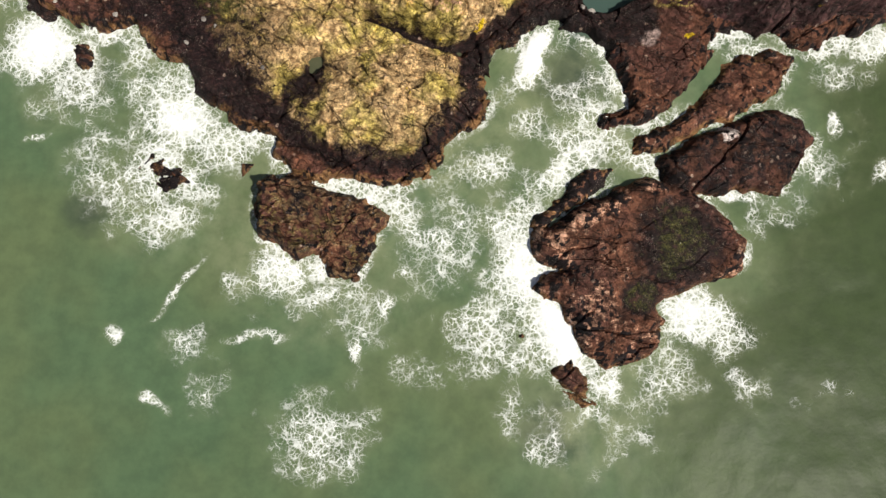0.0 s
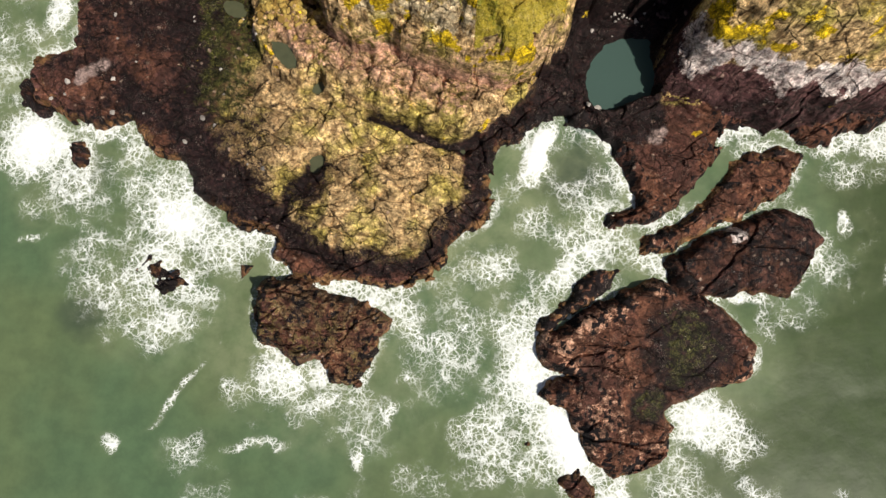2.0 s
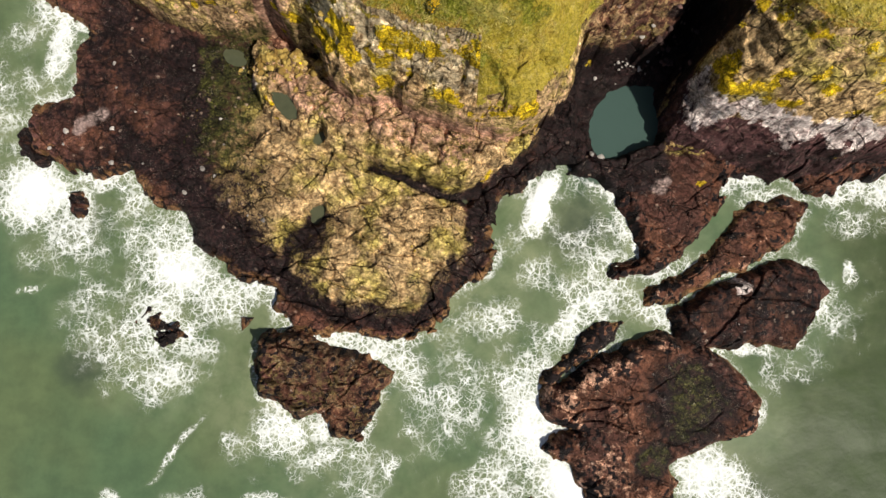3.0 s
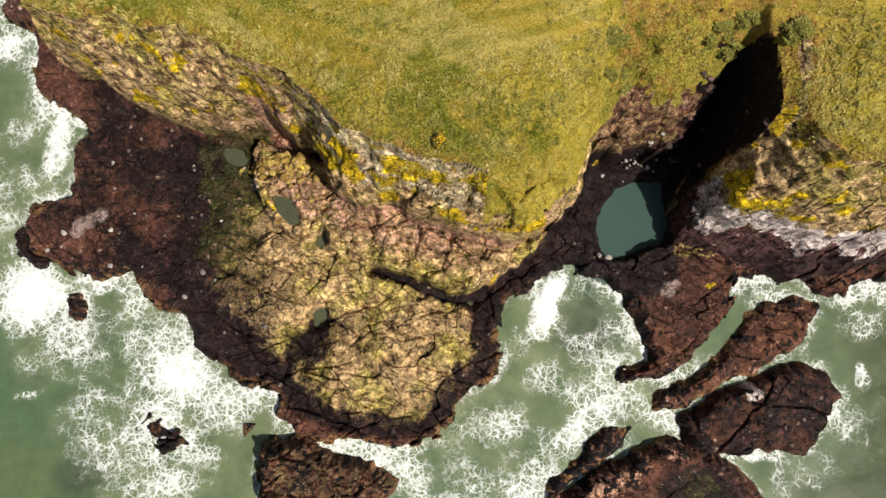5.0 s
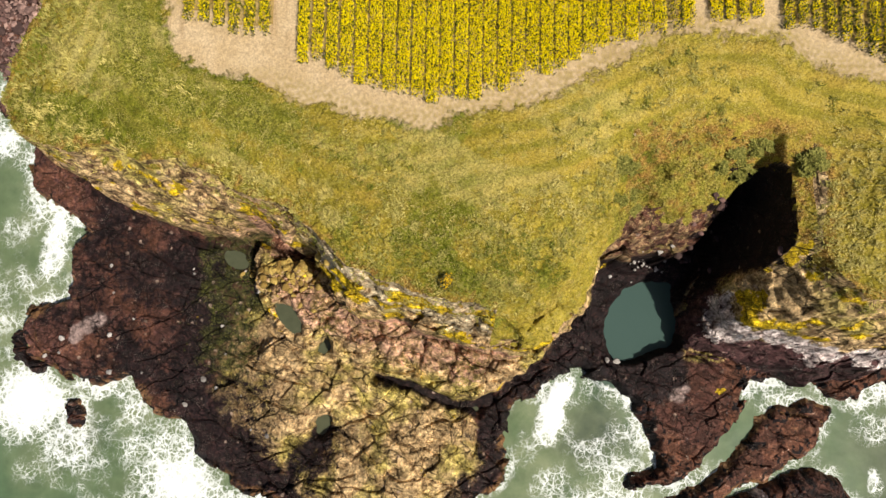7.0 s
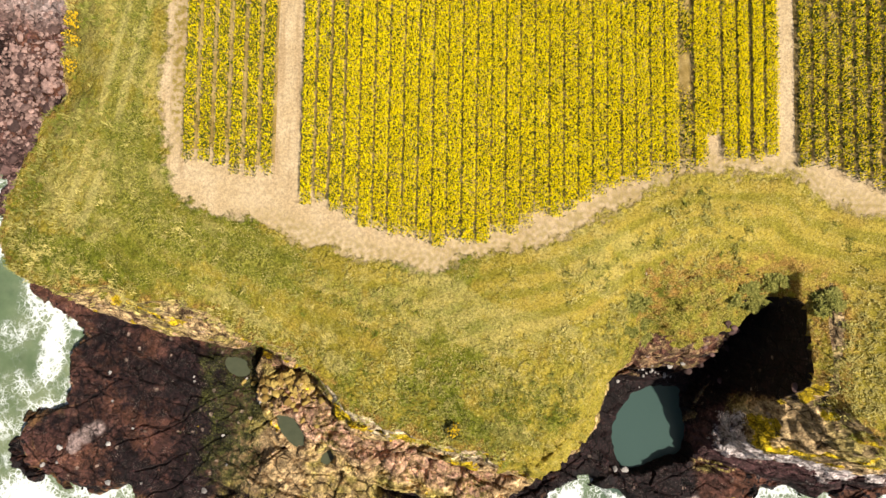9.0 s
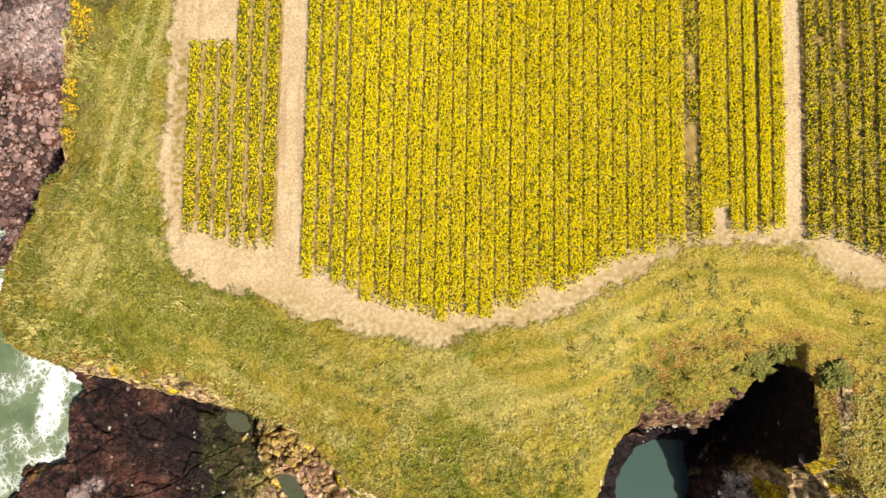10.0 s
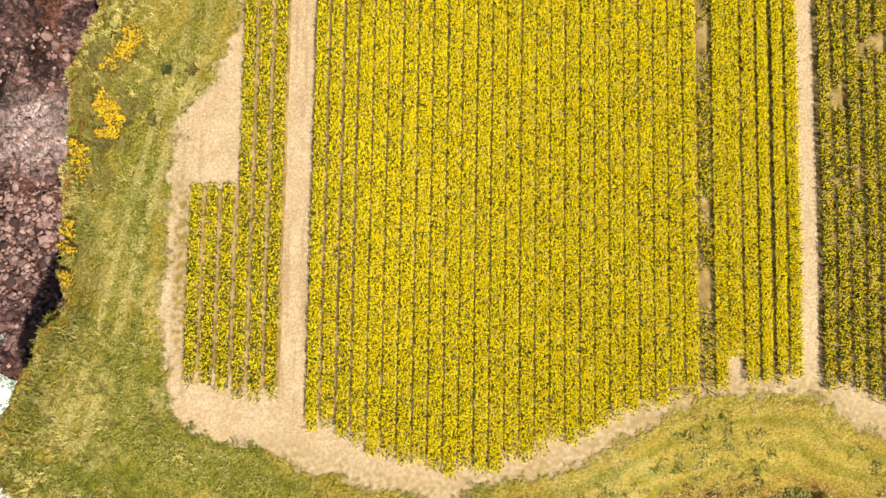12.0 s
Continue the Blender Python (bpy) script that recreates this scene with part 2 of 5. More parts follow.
    def done(self, color, rough=0.9, normal=None, spec=0.3):
        self.link(color, self.bsdf.inputs["Base Color"])
        self.link(rough, self.bsdf.inputs["Roughness"])
        self.bsdf.inputs["Specular IOR Level"].default_value = spec
        if normal is not None:
            self.link(normal, self.bsdf.inputs["Normal"])
        return self.mat


def rock_material():
    g = Graph("coastal rock")
    big, mid, fine = g.noise(0.22, 4), g.noise(1.3, 6, 0.65), g.noise(7.0, 5, 0.75)
    grit = g.noise(22.0, 3, 0.7)
    tan, dark, grey, yellow, weed, pale = (g.attr(k) for k in ("tan", "dark", "grey", "lichen", "weed", "pale"))

    def patchy(mask, amount, low, high):
        both = g.math("ADD", g.math("MULTIPLY", g.math("SUBTRACT", mid, 0.5), amount), g.math("MULTIPLY", g.math("SUBTRACT", fine, 0.5), amount * 0.7))
        return g.math("MULTIPLY", g.ramp(g.math("ADD", mask, both), low, high), g.ramp(mask, 0.02, 0.22))

    red = g.mix(g.ramp(mid, 0.35, 0.65), (0.07, 0.028, 0.017), (0.175, 0.074, 0.044))
    red = g.mix(g.ramp(big, 0.42, 0.62), red, (0.085, 0.036, 0.027))
    tancol = g.mix(g.ramp(mid, 0.34, 0.64), (0.17, 0.1, 0.045), (0.7, 0.49, 0.25))
    tancol = g.mix(g.ramp(big, 0.46, 0.64), tancol, g.mix(g.ramp(mid, 0.36, 0.62), (0.155, 0.118, 0.026), (0.52, 0.42, 0.12)))
    greycol = g.mix(g.ramp(mid, 0.35, 0.65), (0.33, 0.23, 0.13), (0.68, 0.56, 0.37))
    # Near-black of dark rock, which also paints shade into the gully and CREVICE.
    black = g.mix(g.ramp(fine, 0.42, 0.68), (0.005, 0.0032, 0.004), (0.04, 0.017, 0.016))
    weedcol = g.mix(g.ramp(fine, 0.4, 0.66), (0.008, 0.011, 0.002), (0.085, 0.082, 0.018))
    c = g.mix(patchy(tan, 1.9, 0.3, 0.78), red, tancol)
    c = g.mix(patchy(grey, 1.5, 0.38, 0.68), c, greycol)
    c = g.mix(patchy(g.attr("rose"), 1.6, 0.4, 0.7), c, g.mix(g.ramp(mid, 0.3, 0.7), (0.25, 0.12, 0.08), (0.64, 0.38, 0.26)))
    c = g.mix(patchy(g.attr("fringe"), 0.9, 0.4, 0.7), c, g.mix(g.ramp(mid, 0.3, 0.7), (0.11, 0.052, 0.02), (0.27, 0.15, 0.07)))
    plumcol = g.mix(g.ramp(mid, 0.3, 0.68), (0.04, 0.017, 0.019), (0.15, 0.07, 0.068))
    c = g.mix(patchy(g.attr("plum"), 1.2, 0.35, 0.7), c, plumcol)
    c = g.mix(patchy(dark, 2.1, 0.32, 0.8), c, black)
    c = g.mix(patchy(weed, 1.2, 0.4, 0.7), c, weedcol)
    c = g.mix(patchy(pale, 2.2, 0.5, 0.75), c, g.mix(g.ramp(mid, 0.3, 0.7), (0.3, 0.22, 0.21), (0.74, 0.66, 0.63)))
    lich = g.ramp(g.math("ADD", yellow, g.math("MULTIPLY", g.math("SUBTRACT", g.noise(0.38, 5, 0.55), 0.5), 2.6)), 0.56, 0.64)
    c = g.mix(lich, c, g.mix(g.ramp(fine, 0.35, 0.65), (0.36, 0.23, 0.006), (0.66, 0.47, 0.015)))
    # Mussel beds: black clumps on the tidal rock.
    c = g.mix(g.ramp(g.attr("mussel"), 0.35, 0.65), c, (0.011, 0.007, 0.008))
    # Barnacles and chips: pale specks.
    chips = g.math("MULTIPLY", g.ramp(grit, 0.6, 0.68), g.ramp(g.noise(0.9, 4), 0.45, 0.65))
    c = g.mix(g.math("MULTIPLY", chips, 0.7), c, (0.62, 0.53, 0.42))
    c = g.mix(g.math("MULTIPLY", g.ramp(grit, 0.44, 0.36), 0.3), c, g.times(c, (0.25, 0.22, 0.2)))
    # Scattered pale scabs and stones on the ledges.
    scab = g.math("MULTIPLY", g.ramp(g.spots(0.9, g.warped(2.0, 0.35)), 0.2, 0.13), g.ramp(g.noise(0.25, 3), 0.5, 0.6))
    c = g.mix(g.math("MULTIPLY", scab, 0.6), c, (0.4, 0.29, 0.23))
    shingle = g.mix(g.ramp(g.noise(1.1, 4, 0.7), 0.4, 0.6), (0.055, 0.03, 0.028), (0.22, 0.125, 0.11))
    c = g.mix(g.math("MULTIPLY", g.attr("beach"), g.ramp(big, 0.4, 0.6)), c, shingle)
    c = g.mix(g.attr("sand"), c, g.mix(fine, (0.3, 0.215, 0.195), (0.44, 0.335, 0.31)))
    # Joints that split the rock into blocks at three sizes, each block of a tone of its own.
    at1, at2 = g.slanted(0.35, 0.9, -30, 2.6), g.slanted(0.8, 0.4, 42, 1.7)
    f1 = g.math("MAXIMUM", g.ramp(g.edges(0.42, at1), 0.004, 0.024), g.ramp(g.noise(0.6, 3), 0.54, 0.44))
    f2 = g.ramp(g.edges(0.95, at2), 0.008, 0.045)
    f2 = g.math("MAXIMUM", f2, g.math("SUBTRACT", 1.0, g.ramp(g.noise(0.45, 3), 0.42, 0.56)))
    # Broken facets: blocks, chunks and chips, each of a tone of its own.
    at3 = g.warped(2.5, 0.25)
    block, chunk, chip = g.tones(0.95, at2), g.tones(2.4, at3), g.tones(5.5, at3)
    c = g.times(c, g.grey(block, 0.78, 1.22))
    c = g.times(c, g.grey(chunk, 0.74, 1.26))
    c = g.times(c, g.grey(chip, 0.62, 1.38))
    grain = g.noise(0.8, 7, 0.72)
    c = g.times(c, g.grey(g.ramp(grain, 0.38, 0.62), 0.62, 1.32))
    stain = g.ramp(g.noise(0.4, 5, 0.65), 0.5, 0.64)
    c = g.mix(g.math("MULTIPLY", stain, 0.35), c, g.times(c, (0.3, 0.25, 0.22)))
    c = g.times(c, g.grey(g.ramp(fine, 0.3, 0.7), 0.75, 1.25))
    cracks = g.math("MULTIPLY", g.grey(f1, 0.2, 1.0), g.grey(f2, 0.45, 1.0))
    c = g.times(c, g.mix(cracks, (0.1, 0.085, 0.075), (1.0, 1.0, 1.0)))
    h = g.math("ADD", g.math("MULTIPLY", fine, 0.12), g.math("ADD", g.math("MULTIPLY", mid, 0.4), g.math("MULTIPLY", cracks, 0.35)))
    h = g.math("ADD", h, g.math("ADD", g.math("MULTIPLY", chunk, 0.16), g.math("MULTIPLY", chip, 0.07)))
    # The dark mask, its painted shade included, smooths the rock like wetness.
    wet = g.math("MAXIMUM", g.math("MULTIPLY", dark, 0.7), g.attr("wet"))
    rough = g.math("SUBTRACT", 0.9, g.math("MULTIPLY", wet, 0.3))
    return g.done(c, rough, g.bump(h, 0.45, 1.0), 0.2)


def turf_material():
    g = Graph("cliff-top turf")
    big, mid, fine = g.noise(0.16, 4), g.noise(1.1, 6, 0.7), g.noise(6.0, 5, 0.8)
    c = g.mix(g.ramp(big, 0.38, 0.6), (0.345, 0.262, 0.034), (0.265, 0.206, 0.022))
    c = g.mix(g.math("MULTIPLY", g.attr("dry"), g.ramp(g.noise(0.25, 4), 0.3, 0.55)), c, (0.4, 0.31, 0.044))
    c = g.mix(g.ramp(mid, 0.5, 0.68), c, (0.46, 0.37, 0.1))
    c = g.mix(g.math("MULTIPLY", g.ramp(g.noise(0.35, 5, 0.7), 0.52, 0.66), 0.8), c, (0.33, 0.225, 0.036))
    lush = g.ramp(g.math("ADD", g.attr("lush"), g.math("MULTIPLY", g.math("SUBTRACT", g.noise(0.55, 6, 0.72), 0.5), 2.4)), 0.5, 0.8)
    c = g.mix(g.math("MULTIPLY", lush, 0.85), c, g.mix(g.ramp(mid, 0.4, 0.6), (0.055, 0.085, 0.005), (0.16, 0.175, 0.015)))
    pale = g.ramp(g.math("ADD", g.attr("straw"), g.math("MULTIPLY", g.math("SUBTRACT", g.noise(1.2, 6, 0.75), 0.5), 1.8)), 0.62, 1.0)
    c = g.mix(g.math("MULTIPLY", pale, 0.6), c, (0.46, 0.385, 0.13))
    # Tussocks: pale crowns and dark hollows between them.
    rough_grass = g.math("SUBTRACT", 1.0, g.math("MULTIPLY", g.attr("mown"), 0.75))
    tuft = g.spots(1.5, g.slanted(1.4, 0.5, 25, 1.5))
    small = g.spots(3.6, g.slanted(2.4, 0.25, -30, 1.4))
    hollow = g.math("MAXIMUM", g.math("MULTIPLY", g.ramp(tuft, 0.42, 0.75), 0.75), g.math("MULTIPLY", g.ramp(small, 0.45, 0.8), 0.6))
    c = g.mix(g.math("MULTIPLY", hollow, rough_grass), c, g.times(c, (0.62, 0.66, 0.5)))
    crown = g.math("MULTIPLY", g.ramp(small, 0.3, 0.08), g.ramp(g.noise(0.7, 4, 0.7), 0.44, 0.6))
    c = g.mix(g.math("MULTIPLY", g.math("MULTIPLY", crown, rough_grass), 0.65), c, (0.5, 0.45, 0.16))
    # Mown swaths that run beside the track.
    swath = g.math("MULTIPLY", g.attr("mown"), g.ramp(g.math("ADD", g.attr("swath"), g.math("MULTIPLY", g.math("SUBTRACT", g.noise(0.5, 4), 0.5), 1.4)), 0.3, 0.8))
    c = g.mix(g.math("MULTIPLY", swath, 0.55), c, (0.189, 0.167, 0.017))
    c = g.mix(g.math("MULTIPLY", g.math("SUBTRACT", g.attr("mown"), swath), 0.35), c, (0.406, 0.282, 0.0544))
    brown = g.ramp(g.math("ADD", g.attr("brown"), g.math("MULTIPLY", g.math("SUBTRACT", mid, 0.5), 1.8)), 0.45, 0.8)
    c = g.mix(brown, c, g.mix(g.ramp(fine, 0.4, 0.65), (0.2, 0.105, 0.022), (0.4, 0.24, 0.06)))
    # Coarse clumps of greener growth.
    clump = g.math("ADD", g.attr("scrub"), g.math("MULTIPLY", g.math("SUBTRACT", g.noise(0.75, 6, 0.72), 0.5), 2.6))
    c = g.mix(g.math("MULTIPLY", g.math("MULTIPLY", g.ramp(clump, 0.44, 0.85), g.ramp(g.attr("scrub"), 0.02, 0.25)), 0.72), c, g.mix(g.ramp(fine, 0.4, 0.62), (0.085, 0.095, 0.008), (0.27, 0.25, 0.04)))
    c = g.mix(g.math("MULTIPLY", g.attr("path"), 0.6), c, (0.5, 0.42, 0.15))
    wear = g.math("ADD", g.attr("bare"), g.math("MULTIPLY", g.math("SUBTRACT", g.noise(1.3, 6, 0.75), 0.5), 1.7))
    bare = g.ramp(wear, 0.4, 0.72)
    dirt = g.mix(g.ramp(g.noise(0.5, 5, 0.7), 0.35, 0.65), (0.58, 0.42, 0.235), (0.66, 0.495, 0.3))
    dirt = g.mix(g.math("MULTIPLY", g.ramp(g.noise(2.5, 5, 0.8), 0.55, 0.7), 0.3), dirt, (0.4, 0.29, 0.12))
    ruts = g.ramp(g.noise(1.6, 4, 0.6, 0.0, g.slanted(0.5, 0.3, 90, 14.0)), 0.5, 0.66)
    dirt = g.mix(g.math("MULTIPLY", ruts, g.attr("lane")), dirt, (0.5, 0.35, 0.19))
    dirt = g.mix(g.math("MULTIPLY", g.attr("strip"), g.ramp(g.noise(3.0, 4, 0.7), 0.42, 0.58)), dirt, (0.3, 0.22, 0.05))
    c = g.mix(bare, c, dirt)
    c = g.times(c, g.grey(g.math("MULTIPLY", g.ramp(fine, 0.28, 0.72), g.math("SUBTRACT", 1.0, g.math("MULTIPLY", bare, 0.4))), 0.5, 1.45))
    speck = g.noise(11.0, 3, 0.8)
    green = g.math("SUBTRACT", 1.0, bare)
    c = g.mix(g.math("MULTIPLY", g.math("MULTIPLY", g.ramp(speck, 0.55, 0.66), green), g.math("ADD", 0.25, g.ramp(g.noise(0.6, 3), 0.4, 0.6))), c, (0.489, 0.402, 0.157))
    c = g.mix(g.math("MULTIPLY", g.math("MULTIPLY", g.ramp(speck, 0.45, 0.36), green), 0.8), c, g.times(c, (0.4, 0.46, 0.35)))
    h = g.math("ADD", g.math("MULTIPLY", fine, 0.5), g.math("SUBTRACT", mid, g.math("MULTIPLY", hollow, rough_grass)))
    h = g.math("MULTIPLY", h, g.math("SUBTRACT", 1.0, g.math("MULTIPLY", bare, 0.85)))
    return g.done(c, 0.95, g.bump(h, 0.2, 0.9), 0.1)


def sea_material():
    g = Graph("green sea with foam")
    foam, milky = g.attr("foam"), g.attr("milk")
    deep = g.mix(g.ramp(g.noise(0.05, 3), 0.36, 0.64), (0.07, 0.114, 0.064), (0.088, 0.12, 0.062))
    deep = g.mix(g.attr("olive"), deep, (0.043, 0.063, 0.029))
    deep = g.mix(g.ramp(g.noise(0.5, 5, 0.65), 0.3, 0.7), deep, g.times(deep, (1.25, 1.25, 1.2)))
    deep = g.mix(g.attr("shoal"), deep, (0.034, 0.05, 0.04))
    deep = g.mix(g.attr("still"), deep, (0.052, 0.088, 0.078))
    c = g.mix(g.math("MULTIPLY", milky, g.ramp(g.noise(0.3, 5, 0.65), 0.25, 0.7)), deep, (0.27, 0.3, 0.18))
    film = g.math("MULTIPLY", g.ramp(g.math("ADD", foam, g.math("MULTIPLY", g.math("SUBTRACT", g.noise(0.9, 6, 0.7), 0.5), 1.2)), 0.35, 1.05), 0.5)
    c = g.mix(film, c, (0.52, 0.57, 0.5))
    # Lace: a net of threads that thicken until they close where the foam is dense.
    broken = g.math("ADD", foam, g.math("MULTIPLY", g.math("SUBTRACT", g.noise(0.55, 6, 0.68), 0.5), 1.0))
    broken = g.math("MULTIPLY", g.math("MAXIMUM", broken, 0.0), g.ramp(foam, 0.03, 0.22))
    width = g.math("ADD", 0.006, g.math("MULTIPLY", 0.115, g.math("POWER", broken, 1.6)))
    lace = None
    for scale, push, rate, weight in ((0.5, 1.5, 0.75, 0.75), (1.05, 1.2, 0.6, 1.0), (2.3, 0.9, 0.5, 0.85)):
        reach = g.math("DIVIDE", g.edges(scale, g.warped(3.0 * rate, 0.45 * push, (1, 1, 1), g.warped(rate, push))), width)
        line = g.math("MULTIPLY", g.ramp(reach, 2.0, 0.0), weight)
        lace = line if lace is None else g.math("MAXIMUM", lace, line)
    solid = g.ramp(g.math("ADD", broken, g.math("MULTIPLY", g.math("SUBTRACT", g.noise(1.8, 5, 0.7), 0.5), 0.8)), 0.82, 1.2)
    fac = g.math("MAXIMUM", g.math("MULTIPLY", lace, g.ramp(broken, 0.06, 0.5)), solid)
    c = g.mix(fac, c, g.mix(g.ramp(g.noise(3.0, 5, 0.7), 0.3, 0.7), (0.72, 0.76, 0.77), (0.92, 0.94, 0.95)))
    waves = g.math("ADD", g.noise(0.35, 3), g.math("MULTIPLY", g.noise(1.6, 5, 0.6), 0.25))
    n1 = g.bump(g.math("ADD", waves, g.math("MULTIPLY", fac, 0.3)), 0.4, 0.18)
    return g.done(c, g.math("ADD", g.math("SUBTRACT", 0.4, g.math("MULTIPLY", g.attr("still"), 0.35)), g.math("MULTIPLY", fac, 0.55)), n1, 0.06)


ROCK, TURF, SEA = rock_material(), turf_material(), sea_material()


# ---- land: one height for every place of the plan ----
def blocks(x, y, size, rise, crack, seed, stretch=1.8, turn=-28.0):
    """Jointed rock: blocks of uneven height with grooves between them."""
    wx, wy = x + 0.5 * fbm(x, y, 3.0, 2, seed + 5), y + 0.5 * fbm(x, y, 3.0, 2, seed + 9)
    gap, ident, dx, dy = cells(wx, wy, size, seed, stretch, turn)
    tilt = (ident * 7.3 % 1 - 0.5) * dx + (ident * 13.7 % 1 - 0.5) * dy
    return rise * (ident - 0.5) + rise * 1.1 * tilt - crack * (1 - step(0.0, 0.22 * size ** 0.5, gap))


def joints(x, y, spacing, turn, seed):
    """Long cracks, roughly side by side, that come and go: 1 in a crack."""
    c, s = math.cos(radians(turn)), math.sin(radians(turn))
    u = (-s * x + c * y + 2.2 * fbm(x, y, 9, 3, seed) + 0.25 * fbm(x, y, 1.5, 2, seed + 3)) / spacing
    i = np.floor(u)
    zero = np.zeros_like(i)
    near = np.full(u.shape, 9.0)
    for k in (-1, 0, 1):
        near = np.minimum(near, np.abs(u - (i + k) - 0.15 - 0.7 * hash2(i + k, zero, seed + 5)))
    return (1 - step(0.04, 0.17, near * spacing)) * step(-0.25, 0.15, fbm(x, y, 6, 2, seed + 7))


def ridged(x, y, size, octaves, seed):
    """Sharp-crested noise, about -1 to 1."""
    total, amp, norm = 0.0, 1.0, 0.0
    for k in range(octaves):
        total = total + amp * (1 - 2 * np.abs(fbm(x, y, size, 2, seed + 31 * k)) * 1.6)
        norm += amp
        amp, size = amp * 0.5, size * 0.48
    return total / norm


def crag(x, y, seed, amp=1.0):
    """The roughness of jointed, weathered rock."""
    r = blocks(x, y, 2.0, 0.62, 0.10, seed, 1.6, -30) + blocks(x, y, 0.8, 0.24, 0.08, seed + 21, 1.8, -25)
    r = r + 0.26 * ridged(x, y, 3.4, 2, seed + 40) + 0.04 * fbm(x, y, 0.45, 2, seed + 50)
    return amp * r - 0.42 * joints(x, y, 4.2, -27 + seed % 40, seed + 60) - 0.36 * joints(x, y, 5.0, 48 - seed % 30, seed + 70)


def lumps(x, y, size, seed, stretch=1.3, turn=-20.0):
    """Rounded blocks with narrow gaps between them, 0 to 1."""
    wx, wy = x + 0.4 * fbm(x, y, 2.5, 2, seed + 5), y + 0.4 * fbm(x, y, 2.5, 2, seed + 9)
    gap, ident, dx, dy = cells(wx, wy, size, seed, stretch, turn)
    return np.sqrt(np.clip(gap / size / 0.55, 0, 1)) * (0.55 + 0.45 * ident)


def to_line(x, y, line):
    """Distance to an open line."""
    best = np.full(x.shape, 1e9)
    for (ax, ay), (bx, by) in zip(line, line[1:]):
        ex, ey = bx - ax, by - ay
        t = np.clip(((x - ax) * ex + (y - ay) * ey) / (ex * ex + ey * ey), 0, 1)
        best = np.minimum(best, np.hypot(x - ax - t * ex, y - ay - t * ey))
    return best


def ledges(h, x, y, high, seed):
    """Breaks a slope into uneven ledges."""
    t = h / high + 0.45 * fbm(x, y, 3.5, 3, seed) + 0.25 * fbm(x, y, 1.0, 2, seed + 3)
    f = t - np.floor(t)
    return h + high * (np.where(f < 0.62, f * 0.35 / 0.62, 0.35 + (f - 0.62) * 0.65 / 0.38) - f)


CREVICE = [(-8.2, 29.8), (-6, 29.3), (-4.6, 28.9), (-3.7, 28.2), (-2.2, 27.8), (-1, 27.0), (1.4, 26.7), (3.0, 27.4)]


